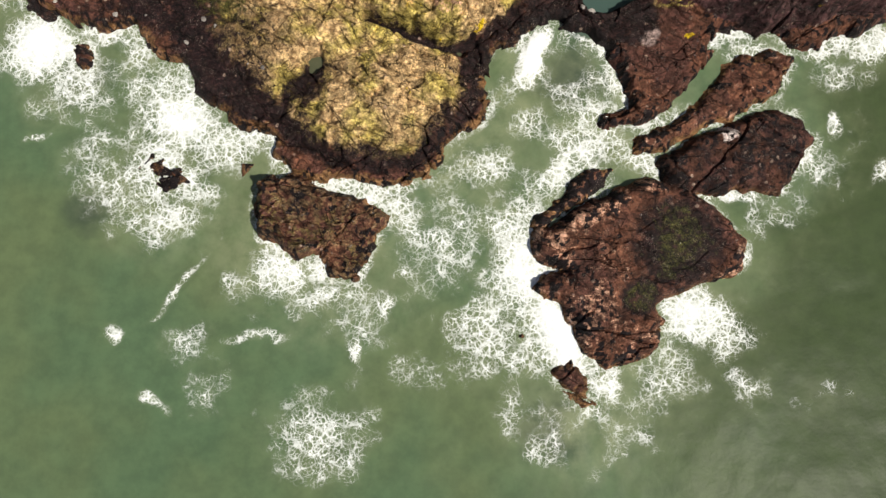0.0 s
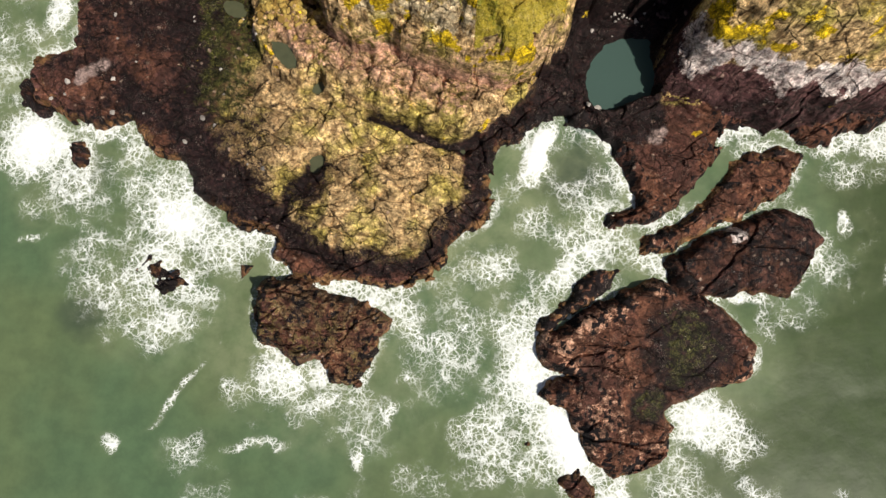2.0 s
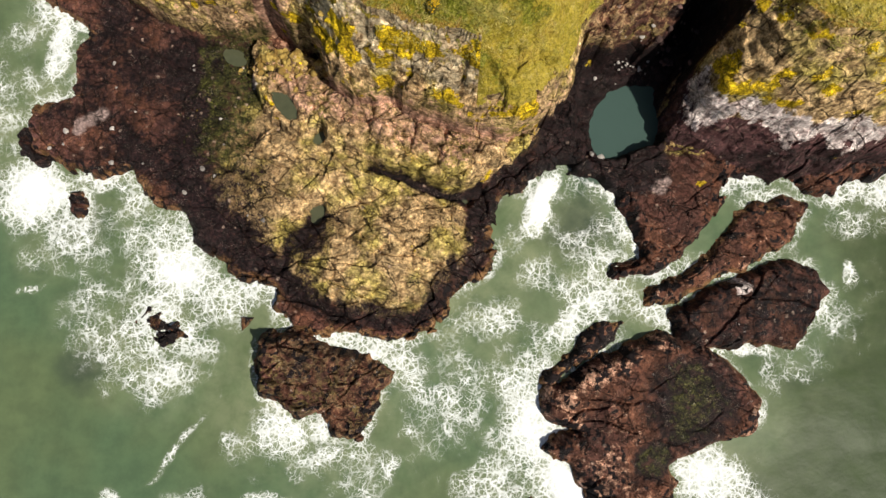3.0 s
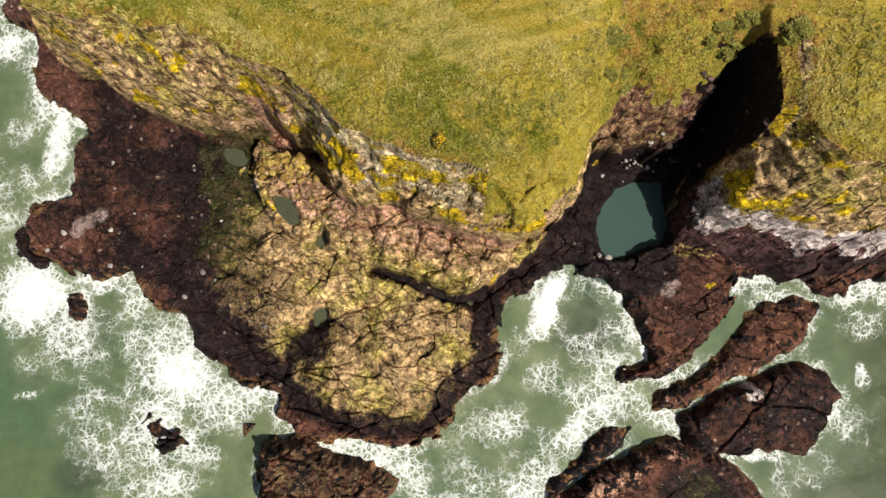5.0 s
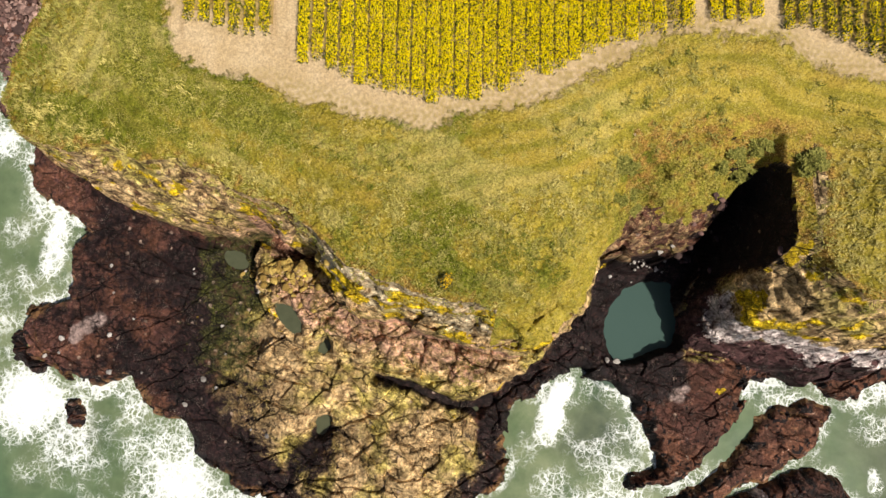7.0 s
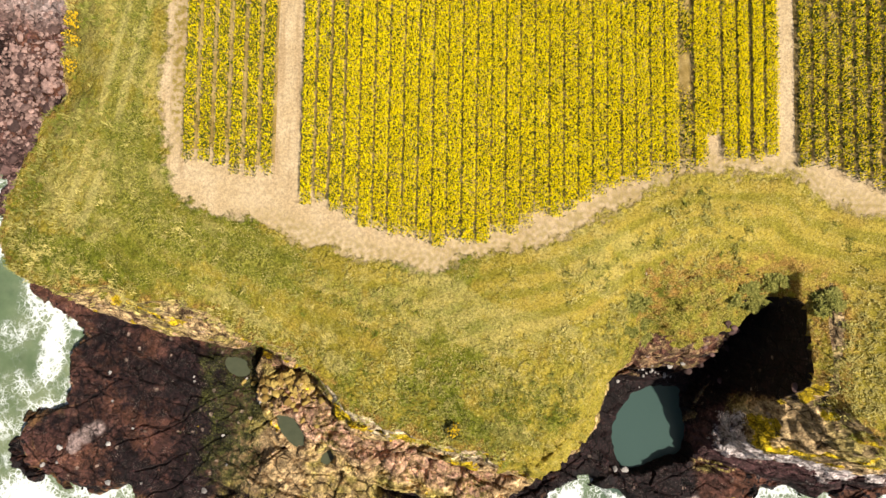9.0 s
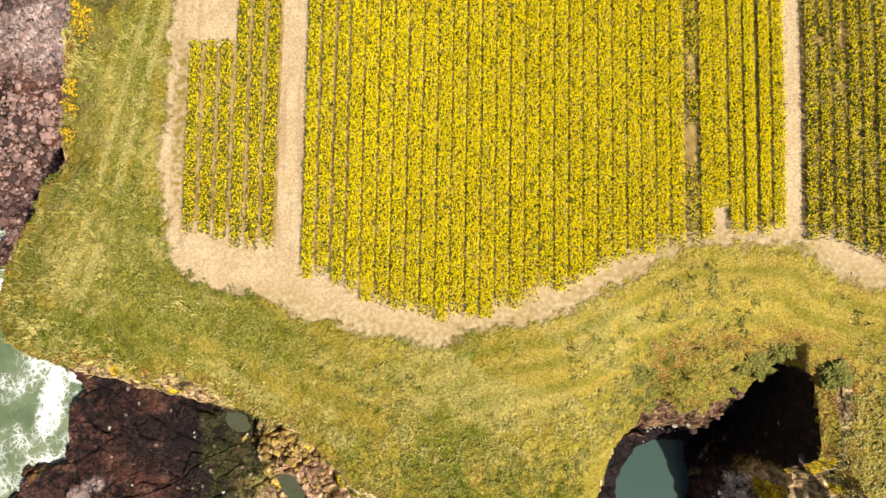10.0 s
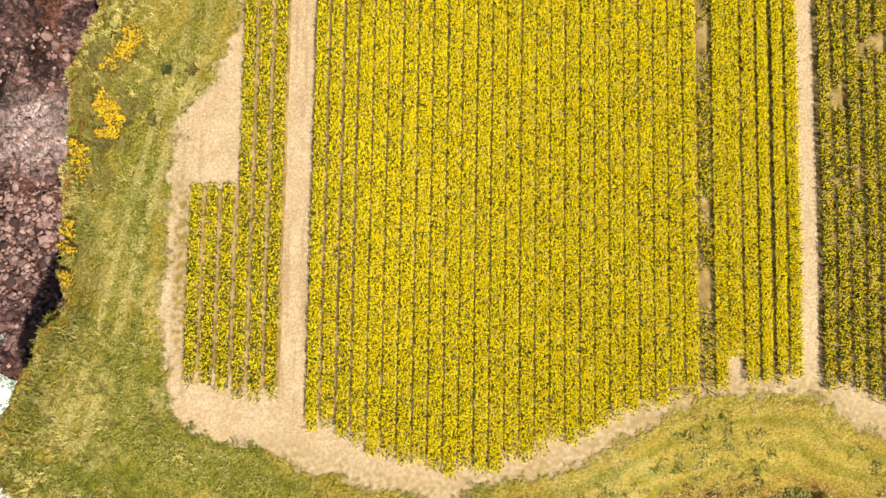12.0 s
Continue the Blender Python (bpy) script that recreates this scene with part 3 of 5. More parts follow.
def land_height(x, y, pools=True):
    wob = 0.7 * fbm(x, y, 3.2, 3, 41) + 0.3 * fbm(x, y, 0.9, 2, 43)
    coast = inside(x, y, COAST) + wob + 0.7 * (cells(x + wob, y - wob, 1.9, 45, 1.3, 35)[1] - 0.5)
    calm = 1 - 0.8 * step(18, 21, x) * step(32, 29, x) * step(36, 38, y)
    foot = inside(x, y, [(a, b) for a, b, _ in FOOT]) + calm * (0.8 * fbm(x, y, 2.6, 3, 47) + 0.8 * (cells(x, y, 2.4, 49, 1.4, -20)[1] - 0.5))
    edge = inside(x, y, EDGE) + 0.7 * calm * fbm(x, y, 3.0, 3, 51)
    dome = inside(x, y, DOME) + 0.5 * wob
    apron = inside(x, y, APRON) + 0.7 * fbm(x, y, 2.0, 3, 61)
    mid = inside(x, y, MIDLEDGE) + wob
    east = step(12, 15, x) * step(31, 30, y)
    # Rocky shore below the cliff.
    top = 1.15 + 0.5 * step(1, 7, coast) * (1 - east) + 0.35 * fbm(x, y, 6, 3, 71)
    shore = -1.2 + (1.2 + top) * step(-0.9, 1.0, coast)
    shore += 0.9 * step(0, 3.0, mid) * (coast > -1)
    shore = np.maximum(shore, np.where(dome > -1.2, 0.6 + 3.1 * np.sqrt(np.clip((dome + 0.9) / 7.0, 0, 1)), -9))
    shore += step(-0.3, 0.7, apron) * np.clip(1.8 + 0.13 * apron + 0.6 * fbm(x, y, 2.2, 3, 67) + 0.14 * apron * (apron < 7), 0, 3.2)
    beach = step(-35, -37, x) * step(55, 59, y)
    shore += step(-2.5, 0.0, coast) * (crag(x, y, 81) * np.where(east > 0.5, 0.5, 1.0) * np.where(x < -21, 0.6, 1.0) * np.where(dome > 0.5, 0.85, 1.0) + beach * blocks(x, y, 1.1, 0.7, 0.3, 97, 1.2, 40))
    shore += step(-0.3, 0.7, apron) * (1.05 * lumps(x, y, 2.1, 131) + 0.2 * lumps(x, y, 0.8, 137) - 0.55)
    split = to_line(x, y, CREVICE) + 0.3 * fbm(x, y, 1.1, 3, 69)
    shore = np.where(split < 2.0, np.maximum(shore - 1.7 * np.exp(-(split / 0.5) ** 2), np.minimum(shore, 0.5)), shore)
    # The rise from its foot to the turf.
    s = np.where(foot > 0, foot / (foot + np.clip(-edge, 0, None) + 1e-6), 0)
    base = np.maximum(foot_line(x, y), 1.0)
    prof = np.where((x > 20) & (y < 41), 0.8 * s + 0.2 * s * s, 0.55 * s + 0.45 * np.sqrt(np.clip(s, 0, 1)))
    rise = base + (16.2 - base) * prof
    steep = step(0, 0.25, s) * (1 - step(0.75, 1.0, s))
    rise += steep * (blocks(x, y, 2.8, 1.2, 0.25, 101, 2.2, -24) + (0.8 * ridged(x, y, 4.0, 3, 105) + crag(x, y, 107, 1.3))) * (1 - 0.6 * step(2, 5, x) * step(28, 27, x) * step(36, 38, y)) * (1 - 0.5 * step(13, 15.5, rise)) * (1 - 0.5 * step(21, 23, x) * step(41, 39, y))
    rise = np.where(s > 0, ledges(rise, x, y, 2.4, 141), rise)
    rise = np.where(s > 0, ledges(rise, x, y, 0.9, 151), rise)
    rocky = 1 - 0.75 * step(2, 5, x) * step(28, 27, x) * step(36, 38, y)
    rise += (0.12 * fbm(x, y, 0.8, 3, 111) + 0.28 * rocky * steep * lumps(x, y, 1.5, 161, 1.6, -24)) * (s > 0)
    quiet = step(24.4, 25.0, x) * step(39.6, 40.8, y) * step(31, 29, x)
    rise = rise * (1 - quiet) + quiet * (15.1 + 1.1 * s - 3.0 * (1 - s) * step(41.6, 39.8, y) + 0.15 * fbm(x, y, 1.3, 3, 113))
    flat = plateau(x, y)
    high = np.where(edge > 0, 16.2 + (flat - 16.2) * step(0, 4.5, edge), rise)
    h = np.where(foot > 0, high * step(0, 0.5, foot) + shore * (1 - step(0, 0.5, foot)), shore)
    # The gully's floor and the pool at its mouth.
    floor = inside(x, y, GULLY_FLOOR)
    wall = step(-0.2, 0.35, floor)
    h = np.where(floor > -0.2, h * (1 - wall) + (0.7 + 0.3 * fbm(x, y, 1.4, 3, 121)) * wall, h)
    pool = inside(x, y, GULLY_POOL) + 0.5 * fbm(x, y, 1.5, 3, 127)
    h = np.where(pool > -0.4, np.minimum(h, h * (1 - step(-0.4, 0.5, pool)) - 0.8 * step(-0.4, 0.5, pool)), h)
    for outline, level in (POOL_LEVELS if pools else ()):
        d = inside(x, y, outline) + 0.25 * fbm(x, y, 0.8, 2, 131)
        k = step(-0.6, 0.4, d)
        h = np.where(d > -0.6, h * (1 - k) + (level - 0.35) * k, h)
    h = np.where(floor > 3, np.minimum(h, 1.2), h)
    return h, coast, foot, edge, s, dome, apron, mid, floor


GULLY_FLOOR = [(13.2, 33), (13.2, 36), (13.7, 39.4), (15.2, 40.6), (17.2, 39.9), (20.1, 40.0), (22.0, 41.0), (23.4, 43.4), (24.0, 45.6),
               (24.2, 46.6), (24.5, 47.1), (24.8, 46.6), (24.95, 45), (25.0, 42.9), (24.7, 41.2), (24.3, 40.3), (23.7, 39.3), (22.6, 38.2), (21.8, 36.6),
               (21.6, 34), (21.6, 32.6), (19, 31.8), (16, 31)]


POOL_LEVELS = []
for outline, below in ROCK_POOLS:
    around = land_height(np.array([p[0] for p in outline], float), np.array([p[1] for p in outline], float), False)[0]
    POOL_LEVELS.append((outline, float(np.percentile(around, 12)) - below))


def spaced(stretches):
    """Grid lines: (from, to, spacing) one after another."""
    out = [np.arange(a, b, d) for a, b, d in stretches]
    return np.concatenate(out + [[stretches[-1][1]]])


gx = spaced([(-600, -120, 60), (-120, -56, 4), (-56, -46, 0.3), (-46, 46, 0.115), (46, 56, 0.5), (56, 120, 4), (120, 600, 60)])
gy = spaced([(9, 50, 0.11), (50, 104, 0.4), (104, 160, 4), (160, 600, 40)])
X, Y = np.meshgrid(gx, gy)
H, dcoast, dfoot, dedge, rise_s, ddome, dapron, dmid, dfloor = land_height(X, Y)
nx, ny = len(gx), len(gy)
quad = np.arange(nx * ny).reshape(ny, nx)
quads = np.stack([quad[:-1, :-1], quad[:-1, 1:], quad[1:, 1:], quad[1:, :-1]], -1).reshape(-1, 4)
land_verts = np.stack([X, Y, H], -1).reshape(-1, 3)

# What covers the land where: masks for the materials; "dark" also holds painted shade.
wob1, wob2 = fbm(X, Y, 4.0, 4, 201), fbm(X, Y, 1.2, 3, 205)
dtrack0 = inside(X, Y, TRACK_OUT)
turf = dedge + 0.9 * wob1 + 0.5 * wob2 + 0.2
bowl = step(11.5, 14, X + wob1) * step(27.5, 26, X) * step(40, 43, Y) * (dfloor < -0.2) * step(1.2, -0.4, dedge + 0.8 * wob1)
turf = np.maximum(turf, (bowl > 0.5) * (H - 10.3 + 2.5 * wob1 + 4 * (X > 25)) * 0.4)
nose = step(1, 4, X) * step(14, 12, X) * (dfoot > 0.8)
turf = np.maximum(turf, (nose > 0.5) * (H - 9.5 + 2.5 * wob1) * 0.4)
slope = np.hypot(np.gradient(H, gy, axis=0), np.gradient(H, gx, axis=1))
is_turf = (turf > 0) & ((slope < 2.6) | (dedge > 0.6) | ((X > 24) & (Y > 39) & (dfloor < -0.9)) | ((nose + bowl > 0.5) & (turf > 0.35) & (dfloor < -0.6) & (X < 21)))
tidal = step(0.9, 0.2, H + 0.5 * wob1)
low = dfoot < 0.3
west = step(-17, -27, X + 4 * wob1) * low
slab = step(13, 16, X) * step(31.5, 30.5, Y)


def blob(cx, cy, r):
    return 1 - step(0.6, 1.1, np.hypot(X - cx, Y - cy) / r + 0.5 * wob2)


def mussel_bed(x, y, cover):
    """1 in a clump of mussels, by how much of the rock they cover."""
    n = 0.85 * fbm(x, y, 0.44, 2, 251) + 0.3 * fbm(x, y, 2.0, 2, 257)
    return step(0.02, 0.12, n - 0.42 + cover) * (cover > 0.05)


sandy = np.zeros_like(X)
for cx, cy, r in ((-38.2, 34.2, 0.9), (-37.2, 34.9, 0.9), (-36.2, 35.5, 0.8), (21.9, 27.6, 0.8), (22.6, 28.2, 0.5), (-20, 38.5, 0.5)):
    sandy = np.maximum(sandy, blob(cx, cy, r))
eastcliff = (X > 21.5) & (dfoot > 0)
gullyrock = step(11.5, 13.5, X) * step(25.5, 24.5, X) * step(37, 39.5, Y) * (dfoot > 0)
masks = {
    "tan": np.clip(step(-1.6, 1.8, ddome + 0.8 * wob1) + step(-4.5, 4.5, dmid + 1.8 * wob1 + 3.0 * fbm(X, Y, 8, 2, 237)) + step(-0.5, 0.5, dapron) * 0.72 + 0.72 * (dfoot > 0) * (1 - 0.45 * gullyrock) * (1 - eastcliff * step(8.5, 7, H))
                   + 0.62 * step(-31, -24, X + 3 * wob1) * step(42, 38, Y) * step(1.5, 5, dcoast), 0, 1) * (1 - 0.9 * slab),
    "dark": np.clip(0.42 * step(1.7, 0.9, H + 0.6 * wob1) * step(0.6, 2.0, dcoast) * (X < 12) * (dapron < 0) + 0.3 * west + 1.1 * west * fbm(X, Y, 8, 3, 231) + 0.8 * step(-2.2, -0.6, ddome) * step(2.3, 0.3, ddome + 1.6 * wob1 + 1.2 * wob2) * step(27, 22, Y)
                    # The CREVICE term paints the shade of that cleft into the rock colour.
                    + 0.7 * blob(-13.4, 24.0, 1.2) + 0.5 * step(-13.5, -20, X + 4 * wob1) * step(-31, -26, X) * (dapron < 0.3) * low * step(44, 42, Y) + 1.0 * blob(3.8, 25.6, 2.3) + 0.75 * step(0.9, 0.1, to_line(X, Y, CREVICE) + 0.7 * wob2) * (dapron < 0.6)
                    # Gully floor and steep east walls: deep shade painted in as near-black rock.
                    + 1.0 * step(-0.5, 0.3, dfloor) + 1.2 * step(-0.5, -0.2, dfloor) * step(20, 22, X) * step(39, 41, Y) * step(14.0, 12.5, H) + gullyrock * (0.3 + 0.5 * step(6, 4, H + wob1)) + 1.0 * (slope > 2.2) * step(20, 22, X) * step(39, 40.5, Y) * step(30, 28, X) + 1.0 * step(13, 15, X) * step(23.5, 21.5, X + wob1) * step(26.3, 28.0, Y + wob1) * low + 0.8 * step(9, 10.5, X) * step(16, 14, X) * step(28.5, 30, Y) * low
                    + 0.26 * slab + 0.36 * eastcliff * step(6.2, 4.8, H + 0.8 * wob1) + 0.75 * step(3, 6, X) * step(16, 13, X) * low * step(25, 28, Y) * (dapron < 0.3), 0, 1),
    "grey": np.clip((dfoot > 0.3) * step(0.3, 0.6, rise_s + 0.15 * wob1) * (X < 14) * 0.6 * step(-17, -8, X) + 0.15 * (dfoot > 0.3) * (X < 14), 0, 1),
    "lichen": np.clip((dfoot > 0) * step(0.05, 0.2, rise_s) * 0.4 * step(1.0, 0.75, rise_s) * (X < 14) + 0.33 * (dapron > 0) * step(4, 0, dapron)
                      + eastcliff * step(7.5, 8.8, H + wob1) * 0.4 * step(41, 39, Y - 0.5 * (X - 24)) + 0.6 * (X > 24.5) * step(-2.2, -1.4, dfloor) * (H > 11) * step(39, 40, Y) * step(45, 44, Y) * (slope < 2), 0, 1),
    "rose": np.clip(0.55 * (dapron > 0.5) * step(0, 3, dapron) * step(0.5, 0, dfoot) + 0.4 * (dfoot > 0) * step(0.5, 0.2, rise_s) * (X < 12) + 0.5 * blob(-16.8, 43.2, 2.2) , 0, 1),
    "weed": np.clip(0.62 * step(-31, -22, X + 6 * wob1 + 2 * wob2) * step(-16, -20, X + 3 * wob1) * step(27, 34, Y + 4 * wob1) * low * (dapron < 0.2) + 0.55 * blob(-4, 16.5, 3.0) * 0.8, 0, 1),
    "pale": np.clip(eastcliff * step(38.5, 37, Y) * step(4.4, 5.8, H + 2.2 * wob1 + wob2) * step(9.0, 7.4, H + 2.2 * wob1 + wob2) * 1.0 + 0.1 * slab, 0, 1),
    "mussel": mussel_bed(X, Y, np.clip(0.1 * tidal + 0.27 * step(3.0, 0.6, dcoast) * (H < 1.9) * (X > 8) + 0.2 * step(1.6, 0.3, dcoast), 0, 1)) * (dfoot < 0) * (H > 0),
    "fringe": np.clip(0.95 * step(1.3, 0.8, H + 0.4 * wob1) * step(2.8, 1.0, dcoast) * (dfoot < 0) * (X < 10), 0, 1),
    "plum": np.clip(0.4 * west + 1.0 * eastcliff * step(6.5, 5.2, H + 0.8 * wob1) * step(40, 38, Y), 0, 1),
    "wet": np.clip(tidal + 0.35 * west, 0, 1),
    "beach": step(-35, -37.5, X) * step(56, 60, Y),
    "sand": step(-35, -37, X) * step(-0.2, 0.6, 1 - np.hypot((X + 43.5) / 7.0, (Y - 81.5) / 4.5) + 0.3 * wob1) + 0.75 * sandy,
    "lush": np.clip(0.42 + 0.35 * step(-10, -18, X) * step(60, 50, Y) - 0.36 * step(-4, 8, X) + 0.75 * fbm(0.9 * X - 0.42 * Y, 2.0 * (0.42 * X + 0.9 * Y), 9, 4, 211)
                    + 0.5 * step(2.5, 0.5, np.abs(dtrack0 + 1.8)) * step(-8, -14, X) * step(64, 58, Y) + 0.3 * bowl, 0, 1),
    "brown": np.clip(0.5 * step(1.2, 0.4, np.hypot((X + 28) / 3.2, (Y - 76) / 8) + 0.4 * wob1) + step(3.0, -0.3, dedge) * 0.66 * (1 - 0.7 * (nose > 0.5)) * (1 - 0.45 * bowl) + 0.3 * bowl + 0.1 * (nose > 0.5), 0, 1),
    "scrub": np.clip(0.9 * bowl * step(25.6, 24.6, X) + 0.4 * step(-6, -2, -np.abs(dedge - 2)) * step(-12, -5, X) * step(14, 6, X) + 0.42 * step(-10, -16, X) + 0.4 * step(-4.5, -2.0, dtrack0) * step(-0.3, -1.5, dtrack0) * step(2, -5, X) + 0.3 * fbm(X, Y, 6, 3, 241), 0, 1) * (dtrack0 < -0.6) * (1 - 0.9 * step(-8.5, -6, dtrack0) * step(-2, 4, X)),
    "mown": step(-7.5, -5, dtrack0) * step(0.2, -0.4, dtrack0) * np.where(X > 3, 1.0, 0.55),
    "swath": 0.5 + 0.5 * np.sin(2 * np.pi * (dtrack0 + 0.35 * wob1) / 1.7),
    "dry": step(-3, 12, X + 3 * wob1),
    "straw": np.clip(0.5 + 1.3 * fbm(0.9 * X - 0.42 * Y, 2.6 * (0.42 * X + 0.9 * Y), 7, 4, 217), 0, 1) * step(-0.5, 1.5, dedge) * (1 - 0.35 * step(12, 18, X)),
    "lane": step(0.2, 0.6, dtrack0) * np.maximum(step(-19, -20.5, X), step(-15, -14.5, X) * step(-11, -12, X)) * step(53, 58, Y),
    "strip": step(-20.3, -20.7, X) * step(-22.0, -21.7, X) * step(58, 62, Y) * step(74, 71, Y) + 0.6 * step(2.6, 1.2, dtrack0) * step(-19, -12, X),
    "path": sum(0.8 * step(0.4, 0.12, to_line(X, Y, [(a + k, b) for a, b in FOOTPATH]) + 0.15 * wob2) for k in (0.0, 1.5)) * step(-0.4, 0.3, wob1 + 0.3),
    "bare": np.zeros_like(X),
}
dtrack = dtrack0 + 0.5 * wob2
masks["bare"] = np.clip(step(-1.1, 1.9, dtrack + 0.7 * wob1), 0, 1)
flat_masks = {k: v.ravel() for k, v in masks.items()}


def sub_sheet(name, keep, mat, keys, smooth):
    """The part of the land whose quads are kept, as its own mesh."""
    f = quads[keep]
    used = np.unique(f)
    back = np.full(nx * ny, -1)
    back[used] = np.arange(len(used))
    return mesh_of(name, land_verts[used], back[f], [mat], {k: flat_masks[k][used] for k in keys}, smooth)


quad_turf = is_turf.ravel()[quads].sum(1) >= 2
quad_low = (H.ravel()[quads].max(1) > -1.0)
quad_foot = (dfoot.ravel()[quads].max(1) > 0.3)
ROCK_KEYS = ("tan", "dark", "grey", "lichen", "weed", "pale", "mussel", "wet", "beach", "sand", "rose", "fringe", "plum")
ground = new("ground", sub_sheet("ground", quad_turf, TURF, ("lush", "brown", "bare", "scrub", "mown", "swath", "dry", "straw", "lane", "strip", "path"), True))
tagged(ground, "yellow-green grass cliff top with a bare sandy track", "grass", kind="structure")
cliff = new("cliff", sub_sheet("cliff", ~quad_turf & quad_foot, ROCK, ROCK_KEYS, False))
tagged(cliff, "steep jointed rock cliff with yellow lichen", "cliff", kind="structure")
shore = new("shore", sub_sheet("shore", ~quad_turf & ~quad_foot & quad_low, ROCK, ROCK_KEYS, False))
tagged(shore, "cracked reddish tidal rock ledges below the cliff", "rock", kind="structure")


# ---- sea ----
FOAM = [(-27.9, 19.1, 5.4, 4.4, -20, 1.25), (-30.7, 13.9, 4.5, 5.5, 0, 0.75), (-23, 16.4, 6, 4, 20, 0.7), (-25.8, 10.9, 4.7, 2.7, 0, 0.5), (-38.3, 21.9, 3.6, 1.3, 25, 0.8), (-44, 25.7, 6.7, 3.8, -20, 0.36), (-36.3, 28.9, 3.7, 1.9, -40, 0.55), (-17.2, 3.2, 4.1, 2.7, -30, 0.85), (-13.1, 3.8, 2.3, 2.4, 0, 1), (-13.1, 0.3, 5.2, 1.7, 0, 0.65), (-5.6, 9.7, 1.8, 1.2, 0, 1), (-3.8, 8.5, 3.5, 3.6, 0, 0.55), (8.6, 3.8, 4.1, 5.3, -20, 1.3), (11.4, -2.6, 3.5, 6.4, 25, 1.6)]
FOAM += [(6.8, 6.7, 3.5, 3.6, 0, 0.75), (4.4, -2.6, 5.2, 5.2, 0, 0.55), (0.9, 6.1, 5.9, 7.2, 0, 0.42), (15.8, -8.9, 2.9, 3.4, 30, 0.9), (25.9, -1.5, 4.7, 3.8, -10, 1.2), (29.3, -3.8, 4.1, 4, 0, 0.55), (10.1, 25.7, 2.7, 4.8, -25, 0.45), (9.8, 26.3, 1.5, 4.2, -24, 1.9), (12.3, 13.3, 2.1, 3.7, -40, 0.95), (13, 17, 3.6, 3.1, 0, 0.55), (21.8, 13.9, 4.2, 1.8, -20, 0.8), (30.1, 11.2, 6.5, 1.3, -5, 0.8), (32.9, 8.5, 3.5, 3.6, 0, 0.3), (38.6, 15.1, 1.8, 3.7, -30, 0.6)]
FOAM += [(41.2, 18.5, 1, 1.7, 0, 1), (46, 13.9, 1.5, 1.8, 0, 0.9), (46.2, 28.2, 4.3, 2.2, 25, 0.95), (42.2, 23.8, 5.5, 3.2, 0, 0.4), (-12.8, -13.4, 6.3, 5.3, 0, 0.62), (-10.4, -17.2, 3.4, 2.7, 0, 0.5), (-33.6, -3.2, 1.4, 1.2, -20, 0.95), (-29.7, -10.6, 2.1, 0.8, -25, 0.95), (-9.2, -4.1, 0.7, 1.5, 10, 0.95), (-5.5, 0.3, 1.3, 2.1, -20, 0.75), (-25.7, -4.4, 3.5, 2.9, 0, 0.4), (-18.8, -3.2, 5.2, 0.8, 10, 0.5), (-23.8, -8.9, 3.4, 3.4, 0, 0.3), (-27.7, 1.4, 4.9, 0.6, 50, 0.55)]
FOAM += [(-8.4, -2.1, 3.5, 3.5, 0, 0.35), (-3.7, -7.2, 6.9, 3.4, 0, 0.25), (30.8, -8.9, 2.3, 3.4, 0, 0.38), (37.1, -9.5, 5.2, 3.4, 0, 0.28), (-42.8, 17.3, 2.4, 0.6, 20, 0.65), (-37.3, 15.8, 3.6, 3.1, 0, 0.45), (3.2, -6.1, 3.5, 4, 0, 0.45), (-43.2, 27.4, 4.3, 4.8, -40, 1.35), (-40, 23.4, 4.6, 3.4, 0, 0.6), (-41.3, 44, 2.1, 4.9, -10, 1.25), (-45.2, 40.4, 3.6, 3.6, 0, 0.4), (-39, 45.5, 1.8, 1.2, -20, 1.1), (-46.8, 53.9, 4.2, 3.2, 0, 0.7), (31.3, 28.5, 4.1, 1.3, 5, 0.5)]
FOAM += [(43, 28.7, 3.5, 1.7, 30, 0.9), (-47, 55.2, 3.4, 2.3, 0, 1), (8.8, 18.6, 2.3, 3.4, 0, 0.5), (4.2, 14.2, 4.5, 3.3, 0, 0.5), (15.5, 15.6, 3.5, 2.6, 0, 0.95), (-7.8, 11.4, 2.3, 1.3, -20, 1), (-14.7, 12.6, 4, 0.9, -10, 0.9)]


ISLAND_E = [(23.3, 14.5), (27.1, 16.7), (31.2, 18.5), (35.4, 19.8), (37.7, 19.1), (38.6, 17), (36.9, 14.2), (35.2, 11.8), (30.3, 12.1),
            (25.6, 11.6), (23.7, 12.8)]
ISLAND_S = [(9.4, 4.9), (9.7, 6.7), (13.3, 8.6), (17.5, 11.1), (21.4, 12.6), (24.6, 11.6), (28.2, 9.8), (30.9, 6.1), (30.3, 3.2),
            (25.7, 2.3), (20.9, -0.2), (22.3, -2), (21.2, -5.2), (16.5, -6.7), (14.4, -5), (13.6, -2.2), (11.9, 0), (9.5, 1.4),
            (10.5, 2.6), (12.8, 3.2), (10, 4.2)]
STRIP = [(9.1, 7.8), (9.3, 9.1), (12.8, 11.5), (14.6, 14.6), (17.9, 13.8), (17.1, 12.1), (12.7, 9.2), (10.1, 7.4)]
AWASH = [(11.5, -7.3), (13, -6.2), (14.7, -7.6), (15.5, -10.5), (14, -11.1), (12.1, -9)]
ISLAND_W = [(-18.7, 12.4), (-16.2, 12.6), (-12.1, 11.1), (-9.4, 10.9), (-5.4, 8.9), (-7.7, 5.4), (-9.1, 2.2), (-11.9, 2.6), (-13.2, 5.5),
            (-15.4, 4.8), (-18.7, 7), (-19.2, 9.6)]
